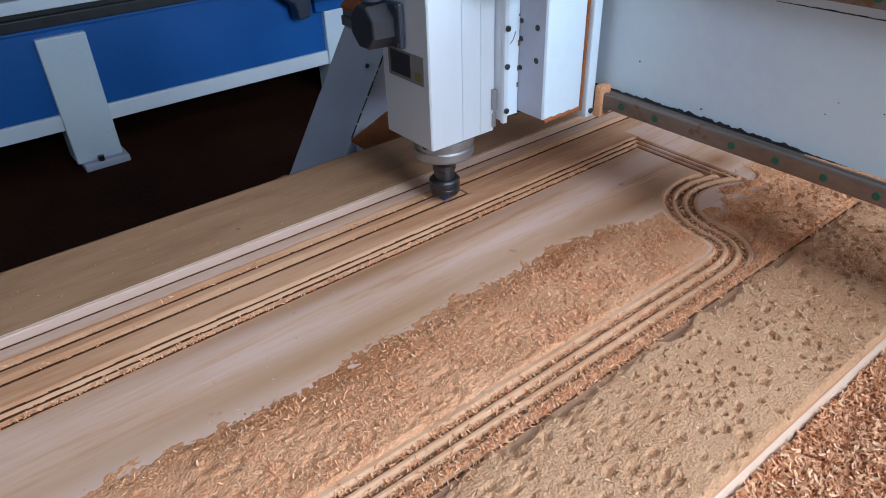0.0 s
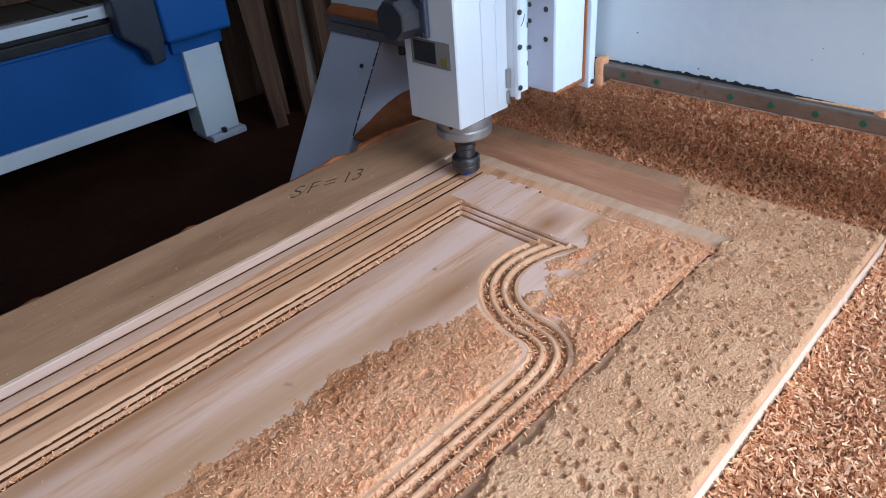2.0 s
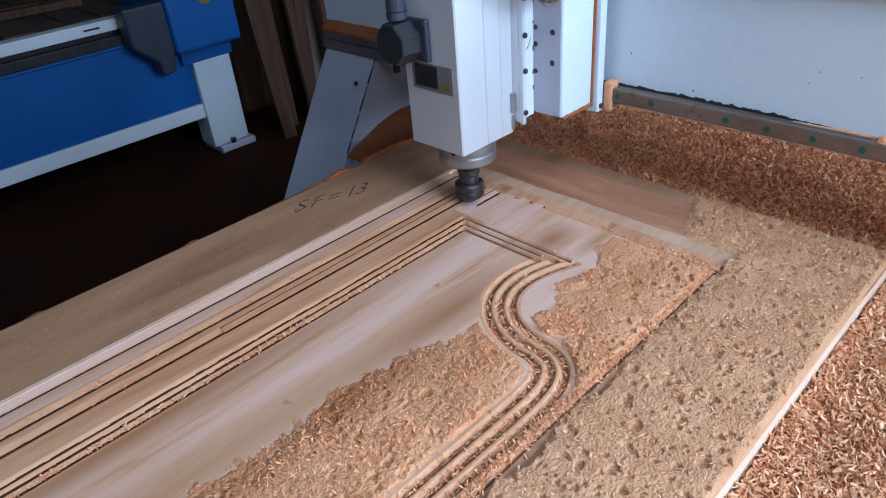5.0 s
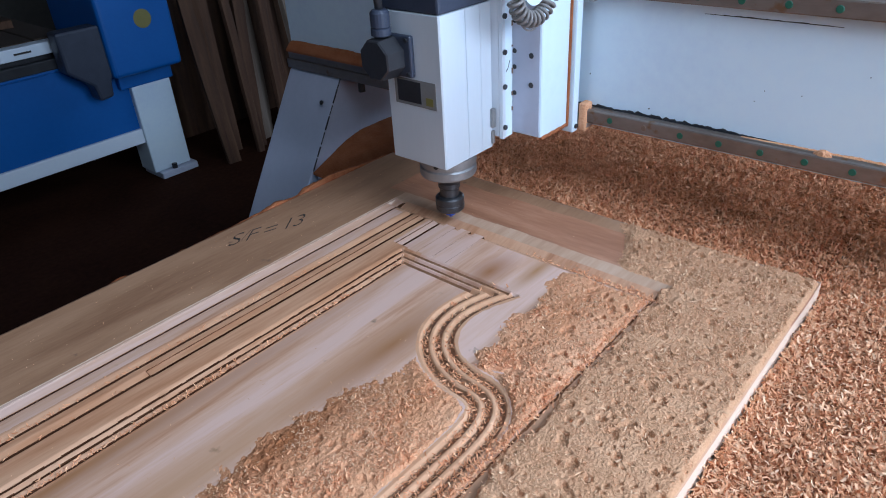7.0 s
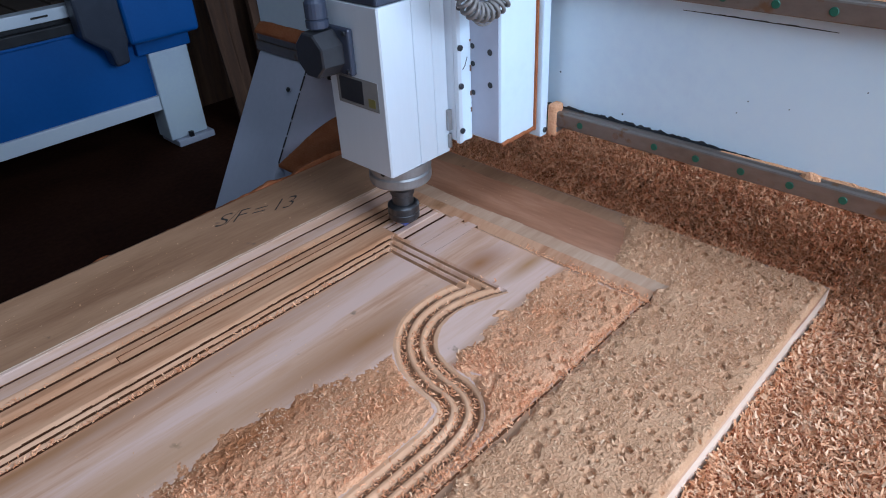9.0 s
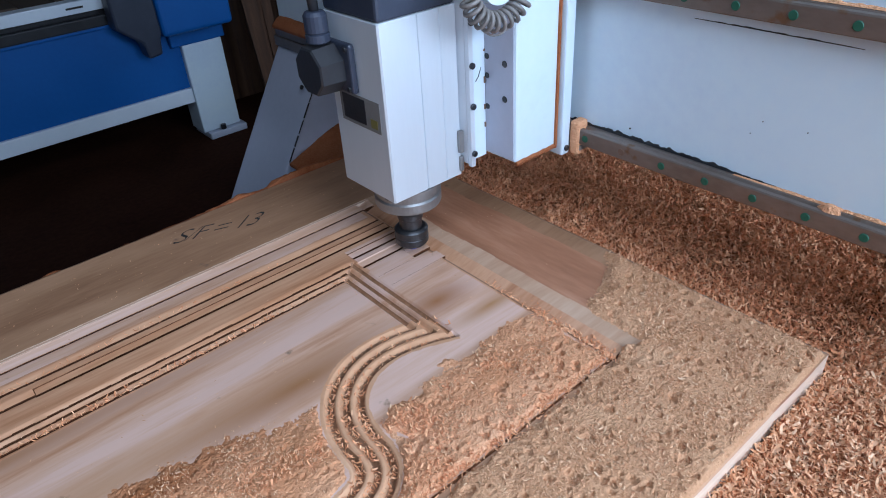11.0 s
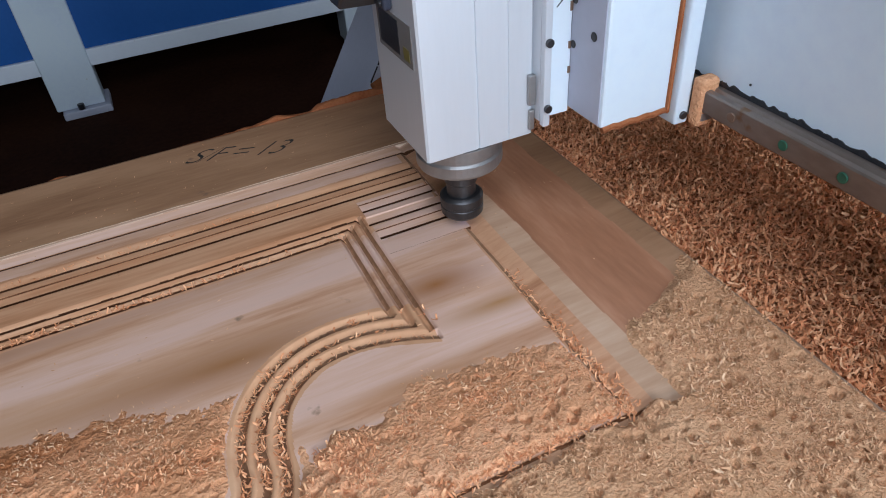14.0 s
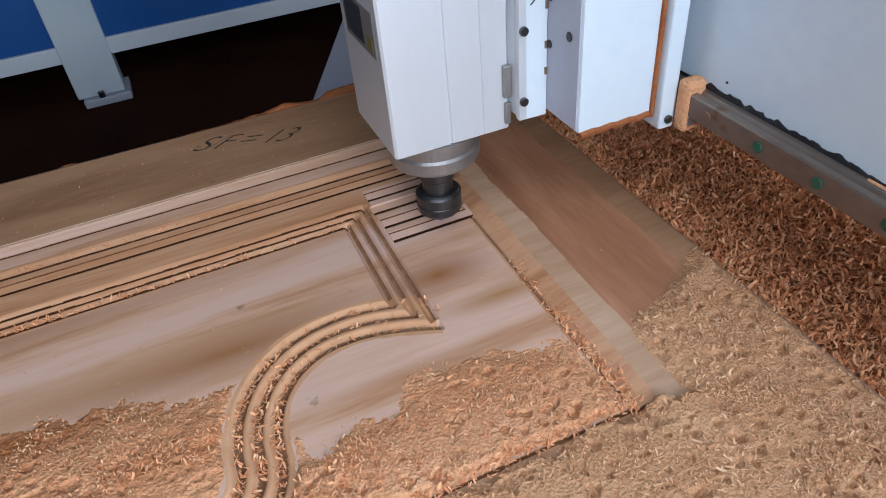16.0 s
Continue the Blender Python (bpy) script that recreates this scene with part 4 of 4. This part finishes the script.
def edge_strip():
    """The worn front edge of the slide's housing."""
    bm = bmesh.new()
    rows = []
    for i in range(91):
        z = 0.974 + 0.45 * i / 90
        j = 0.0016 * float(rough_noise(np.array([z]), np.array([3.0]), 0.02, 240)[0])
        rows.append([bm.verts.new(p) for p in ((0.082, -0.046 - j, z), (0.1030, -0.0465 - j, z), (0.1030, 0.10, z), (0.082, 0.10, z))])
    for a, b in zip(rows, rows[1:]):
        for k in range(4):
            bm.faces.new((a[k], a[(k + 1) % 4], b[(k + 1) % 4], b[k]))
    bm.faces.new(rows[0]), bm.faces.new(rows[-1][::-1])
    bmesh.ops.recalc_face_normals(bm, faces=bm.faces)
    return bm


part("slide_housing", edge_strip(), M_WHITE, carriage, "chipped white slide housing")
for z0, z1 in ((1.04, 1.047), (1.076, 1.085), (1.118, 1.121), (1.150, 1.158), (1.015, 1.022)):
    part("paint_chip", box(0.1005, 0.1034, -0.0484, -0.0460, z0, z1, 0.0004), M_BROWN, carriage)
part("scratch", tube([(0.086, -0.0472, 1.082), (0.091, -0.0476, 1.087), (0.096, -0.0474, 1.098)], 0.0006, 5), M_GREASE, carriage)
part("rail_wiper", box(0.199, 0.2213, -0.129, -0.1125, 0.962, 1.012, 0.005, 3), M_DUST, carriage, "rail wiper caked in sawdust")
for z in (0.990, 1.194):
    part("bearing_block", prism([(0.2028, z - 0.02), (0.2215, z - 0.02), (0.2215, z - 0.0125), (0.2065, z - 0.0125), (0.2030, z - 0.0122)], -0.13, 0.125, 0), M_STEEL, carriage)
part("caked_dust", tube([(0.1835, -0.1020, 0.976 + 0.012 * k) for k in range(39)], 0.0026, 6), M_RED_DUST, carriage, "line of sawdust in the corner of the box")
part("caked_dust", tube([(0.107 + 0.0065 * k, -0.1005, 0.9745 + 0.0008 * (k % 3)) for k in range(13)], 0.0034, 6), M_RED_DUST, carriage, "line of sawdust under the box")
part("screw", disc((0.1945, -0.1122, 0.972), (0, -1, 0), 0.0042, 0.003, 12), M_DARK_STEEL, carriage)


def coil():
    bm = bmesh.new()
    pts = []
    turns = 17
    for i in range(turns * 14 + 1):
        a = math.tau * i / 14
        big = math.radians(170 + 215 * i / (turns * 14))
        c = Vector((0.066 + 0.046 * math.cos(big), -0.112, 1.214 + 0.040 * math.sin(big)))
        out = Vector((math.cos(big), 0, math.sin(big)))
        pts.append(c + 0.0105 * (math.cos(a) * out + math.sin(a) * Vector((0, 1, 0))))
    tube(pts, 0.0026, 6, bm)
    return bm


part("coiled_hose", coil(), M_COIL, carriage, "grey coiled hose looped in front of the box", smooth=True)
part("hose_drum", disc((0.066, -0.1015, 1.222), (0, -1, 0), 0.030, 0.014, 28), M_WHITE, carriage, "white round hose holder")
part("loose_wire", tube([(0.040 + 0.03 * (1 - math.cos(math.pi * k / 14)), -0.105, 1.186 - 0.030 * math.sin(math.pi * k / 14)) for k in range(15)], 0.0014, 6),
     M_COIL, carriage, "thin loose grey wire", smooth=True)

# ---- spindle ----
spindle = empty("router_spindle", "square aluminium router spindle motor with a black collet nut", "spindle motor")
AX, AY = 0.0085, 0.015


def spindle_body():
    """The square housing, its front and side ribbed by two shallow lines."""
    x0, x1, y0, y1 = -0.047, 0.0725, -0.0305, 0.083
    ring = []
    bev = 0.0022
    ring.append((x0, y0 + bev))
    ring.append((x0 + bev, y0))
    for x, d in ((0.0090, 0), (0.0096, 0.0016), (0.0108, 0.0016), (0.0114, 0), (0.0430, 0), (0.0436, 0.0012), (0.0448, 0.0012), (0.0454, 0)):
        ring.append((x, y0 + d))
    ring += [(x1 - bev, y0), (x1, y0 + bev), (x1, y1 - bev), (x1 - bev, y1), (x0 + bev, y1), (x0, y1 - bev)]
    bm = bmesh.new()
    levels = [(0.949, 0.0012), (0.950, 0.0), (1.1795, 0.0), (1.1805, 0.0012)]
    rows = []
    cx, cy = (x0 + x1) / 2, (y0 + y1) / 2
    for z, s in levels:
        rows.append([bm.verts.new((x + (s if x < cx else -s), y + (s if y < cy else -s), z)) for x, y in ring])
    for a, b in zip(rows, rows[1:]):
        for k in range(len(ring)):
            bm.faces.new((a[k], a[(k + 1) % len(ring)], b[(k + 1) % len(ring)], b[k]))
    bm.faces.new(rows[0][::-1]), bm.faces.new(rows[-1])
    return bm


part("housing", spindle_body(), M_ALU, spindle, "light aluminium housing")
part("fan_cover", box(-0.046, 0.0715, -0.0295, 0.082, 1.1807, 1.33, 0.004), M_NAVY, spindle, "dark navy fan cover")
part("mount_plate", box(0.0727, 0.0815, -0.043, 0.095, 0.968, 1.30, 0.001), M_ALU, spindle)
part("mount_flange", box(0.0727, 0.0805, -0.0505, -0.0432, 0.965, 1.28, 0.001), M_ALU, spindle)
for bz in (0.985, 1.052, 1.106, 1.160, 1.215):
    part("bolt", disc((0.0766, -0.0507, bz), (0, -1, 0), 0.0042, 0.004, 12), M_DARK_STEEL, spindle)
part("clamp_lug", box(0.0650, 0.0725, -0.0365, -0.0308, 0.984, 1.016, 0.001), M_STEEL, spindle)
part("clamp_lug", box(0.0665, 0.0725, -0.0350, -0.0308, 0.956, 0.978, 0.001), M_STEEL, spindle)
part("nose_flange", lathe([(0.040, 0.9135), (0.0455, 0.916), (0.047, 0.919), (0.047, 0.930), (0.0445, 0.9325), (0.0445, 0.936), (0.0475, 0.9375), (0.0475, 0.9488)],
                          (AX, AY), 48), M_STEEL, spindle, "turned steel nose flange", smooth=False)
for k in (3,):
    a = math.tau * k / 6 + 0.3
    part("flange_notch", disc((AX + 0.0462 * math.cos(a), AY + 0.0462 * math.sin(a), 0.9432), (math.cos(a), math.sin(a), 0), 0.004, 0.003, 10), M_BLACK, spindle)
part("shaft", lathe([(0.0165, 0.872), (0.0165, 0.888), (0.0185, 0.890), (0.0185, 0.898), (0.022, 0.902), (0.030, 0.9132)], (AX, AY), 40), M_DARK_STEEL, spindle)


def nut():
    bm = lathe([(0.0165, 0.8455), (0.0215, 0.8465), (0.0242, 0.850), (0.0245, 0.8585), (0.0238, 0.8592), (0.0238, 0.8608), (0.0245, 0.8615), (0.0245, 0.8705),
                (0.0225, 0.8725), (0.0205, 0.874), (0.0175, 0.8742)], (AX, AY), 44)
    return bm


part("collet_nut", nut(), M_DARK_STEEL, spindle, "blackened steel collet nut")
part("cutter_bit", lathe([(0.0006, 0.8295), (0.0058, 0.8345), (0.0100, 0.8385), (0.0100, 0.8454)], (AX, AY), 20), M_BLUE_BIT, spindle, "blue coated cutter bit")


def octagon_box():
    bm = bmesh.new()
    rows = []
    cy, cz, r = 0.062, 1.117, 0.030
    for x, s in ((-0.0475, 1.0), (-0.060, 1.0), (-0.0885, 0.95), (-0.0905, 0.88)):
        rows.append([bm.verts.new((x, cy + s * r * 1.08 * math.cos(math.tau * (k + 0.5) / 8), cz + s * r * 1.08 * math.sin(math.tau * (k + 0.5) / 8))) for k in range(8)])
    for a, b in zip(rows, rows[1:]):
        for k in range(8):
            bm.faces.new((a[k], b[k], b[(k + 1) % 8], a[(k + 1) % 8]))
    bm.faces.new(rows[0]), bm.faces.new(rows[-1][::-1])
    bmesh.ops.recalc_face_normals(bm, faces=bm.faces)
    return bm


conn = part("connector_box", octagon_box(), M_BLACK, spindle, "black octagonal connector box")
part("connector_base", box(-0.0565, -0.0473, 0.0195, 0.0815, 1.088, 1.150, 0.003), M_NAVY, spindle)
for y in (0.026, 0.0755):
    for z in (1.094, 1.144):
        part("connector_screw", disc((-0.0567, y, z), (-1, 0, 0), 0.0034, 0.003, 10), M_DARK_STEEL, spindle)
part("cable_gland", lathe([(0.0125, 1.149), (0.0150, 1.151), (0.0150, 1.160), (0.0130, 1.161), (0.0145, 1.163), (0.0145, 1.182), (0.0115, 1.186), (0.008, 1.187)], (-0.070, 0.062), 20),
     M_NAVY, spindle, "ribbed cable gland")
part("power_cable", tube([(-0.070, 0.062, 1.184), (-0.071, 0.064, 1.22), (-0.068, 0.072, 1.26), (-0.05, 0.09, 1.33), (-0.02, 0.12, 1.40), (0.06, 0.15, 1.45)], 0.0062, 10),
     M_BLACK, spindle, "thick dark power cable", smooth=True)
part("rating_plate", box(-0.0478, -0.0472, -0.018, 0.066, 1.043, 1.084, 0), M_LABEL, spindle, "grey rating plate")
part("rating_print", box(-0.0483, -0.0479, 0.012, 0.060, 1.048, 1.081, 0), M_BLACK, spindle, "black printed field")
part("rating_mark", box(-0.0483, -0.0479, -0.012, 0.002, 1.048, 1.060, 0), M_YELLOW, spindle, "small yellow mark")

# ---- blue machine behind ----
FY = 3.35
blue = empty("blue_machine", "blue and white router machine standing behind the table", "machine")
part("side_panel", box(-1.6, 1.87, FY + 0.03, FY + 0.06, 0.27, 0.625, 0.003), M_BLUE, blue, "dark blue sheet-metal side panel")
part("lower_bar", box(-1.6, 1.87, FY + 0.015, FY + 0.075, 0.198, 0.2695, 0.004), M_COOL_WHITE, blue, "white lower frame bar")
part("upper_ledge", box(-1.6, 1.75, FY + 0.015, FY + 0.3, 0.6255, 0.640, 0.003), M_BLUE, blue)
part("rack_bar", box(-1.6, 1.70, FY + 0.005, FY + 0.05, 0.6405, 0.685, 0.004), M_BLACK, blue, "black rack bar")
part("table_edge", box(-1.6, 1.68, FY + 0.03, FY + 0.10, 0.705, 0.755, 0.004), M_COOL_WHITE, blue, "white table edge")
part("table_core", box(-1.6, 1.68, FY + 0.07, FY + 1.3, 0.6405, 0.7045, 0.002), M_BLACK, blue)
for k in range(24):
    part("table_slat", box(-1.6 + 0.137 * k, -1.6 + 0.137 * k + 0.130, FY + 0.101, FY + 1.3, 0.7055, 0.7545 + 0.004 * (k % 3), 0.003), M_JUNK, blue)
for lx in (-1.2, 0.515, 1.86):
    leg = part("leg", box(lx, lx + 0.20, FY, FY + 0.14, 0.035, 0.60 if lx < 1.8 else 0.478, 0.006), M_WHITE, blue, "white square machine leg")
    part("foot", box(lx + 0.02, lx + 0.22, FY - 0.03, FY + 0.16, 0.0, 0.034, 0.005), M_GREY, leg, "dusty grey steel foot")
    part("anchor_bolt", disc((lx + 0.10, FY - 0.015, 0.034), (0, 0, 1), 0.014, 0.025, 8), M_DARK_STEEL, leg)
part("end_box", box(1.76, 2.10, FY - 0.10, FY + 0.42, 0.555, 0.98, 0.02, 3), M_BLUE, blue, "dark blue gantry end box")
part("leg_head", box(1.81, 2.08, FY - 0.004, FY + 0.16, 0.4785, 0.5545, 0.006), M_BLUE, blue)
# the bracket's shadow is put into its navy colour
part("end_bracket", prism([(1.57, 0.80), (1.758, 0.80), (1.758, 0.575), (1.748, 0.56), (1.74, 0.487), (1.675, 0.479), (1.665, 0.55), (1.57, 0.63)], FY - 0.09, FY + 0.004, 0.012),
     M_NAVY, blue, "blue bracket beside the end box, its shade painted navy")
part("sticker", disc((1.955, FY - 0.1003, 0.790), (0, -1, 0), 0.042, 0.0012, 20), M_YELLOW, blue, "round yellow sticker")
part("edge_mark", box(1.43, 1.50, FY + 0.0285, FY + 0.0298, 0.726, 0.734, 0), M_INK, blue, "short dark scratch")
part("gantry_post", box(1.84, 2.05, FY + 0.0, FY + 0.35, 0.9805, 1.7, 0.01), M_BLUE, blue)

# ---- offcuts on its table ----


def offcuts():
    r = random.Random(21)
    for k in range(7):
        ln, w, th = r.uniform(0.25, 0.6), r.uniform(0.05, 0.12), r.uniform(0.015, 0.035)
        ob = part("wood_offcut", box(-ln / 2, ln / 2, -w / 2, w / 2, 0, th, 0.002), M_PLANK)
        ob.matrix_world = pose(0.25 + 0.19 * k, FY + 0.50 + 0.13 * (k % 3), 0.7635, 0, 0, r.uniform(-25, 25))
        tagged(ob, "dark rough wooden offcut lying on the blue machine's table", "wood offcut", group="offcuts on the blue machine")


offcuts()

# ---- planks leaning beyond it ----


def planks():
    r = random.Random(11)
    for k in range(15):
        x = 2.20 + 0.062 * k + r.uniform(-0.015, 0.015)
        w, th = r.uniform(0.035, 0.085), r.uniform(0.02, 0.035)
        bm = bmesh.new()
        rows = []
        h = r.uniform(1.7, 2.5)
        bow, phase = r.uniform(0.006, 0.022), r.uniform(0, 6)
        for i in range(17):
            z = h * i / 16
            wob = bow * math.sin(2.2 * z + phase) + r.uniform(-0.002, 0.002)
            wide = w * (1 + 0.10 * math.sin(3.1 * z + 2 * phase))
            rows.append([bm.verts.new(p) for p in ((wob, 0, z), (wide + wob, 0, z), (wide + wob, th, z), (wob, th, z))])
        for a, b in zip(rows, rows[1:]):
            for q in range(4):
                bm.faces.new((a[q], a[(q + 1) % 4], b[(q + 1) % 4], b[q]))
        bm.faces.new(rows[0][::-1]), bm.faces.new(rows[-1])
        bmesh.ops.bevel(bm, geom=[e for e in bm.edges if abs((e.verts[0].co - e.verts[1].co).normalized().z) > 0.8], offset=0.003, segments=1, affect="EDGES")
        pale = k in (5, 9, 12)
        ob = part("wood_plank", bm, M_PLANK_PALE if pale else M_PLANK)
        tagged(ob, "pale grey rough plank leaning upright in the corner" if pale else "rough dark wooden plank leaning upright in the corner", "plank", group="planks leaning in the corner")
        ob.matrix_world = pose(x, 3.20 + 0.07 * (k % 3), 0.0, -4 - (k % 3), r.uniform(-3.5, 3.5), r.uniform(-20, 20))
    bm = box(2.15, 3.3, 3.75, 3.86, 0.0, 2.65, 0.005)
    tagged(part("wooden_partition", bm, M_PLANK), "dark wooden partition behind the leaning planks", "partition", kind="structure")


planks()


# ---- motion of the machine ----
def motions():
    walk(gantry, [(t, pose(x, 0, 0)) for t, x, y, z in TRAVEL])
    walk(carriage, [(t, pose(x, y, 0)) for t, x, y, z in TRAVEL])
    walk(spindle, [(t, pose(x, y, z)) for t, x, y, z in TRAVEL])
    for ob, y, t in strips:
        hinge = Matrix.Translation((0, y + SLOT_W, TOP))
        sunk = Matrix.Translation((0, 0.0088, -0.0009)) @ hinge @ pose(0, 0, 0, 7.5) @ hinge.inverted()
        level = pose(0, 0, 0)
        if t < 0.1:
            walk(ob, [(0, sunk), (16.0, sunk)])
        else:
            walk(ob, [(0, level), (max(0.03, t - 0.10), level), (t + 0.10, sunk), (16.0, sunk)])
    for ob, rows in drifts:
        walk(ob, [(0, pose(0, 0, 0))] + [(t, pose(dx, dy, 0.0)) for t, dx, dy in rows] + [(16.0, pose(rows[-1][1], rows[-1][2], 0.0))])


motions()
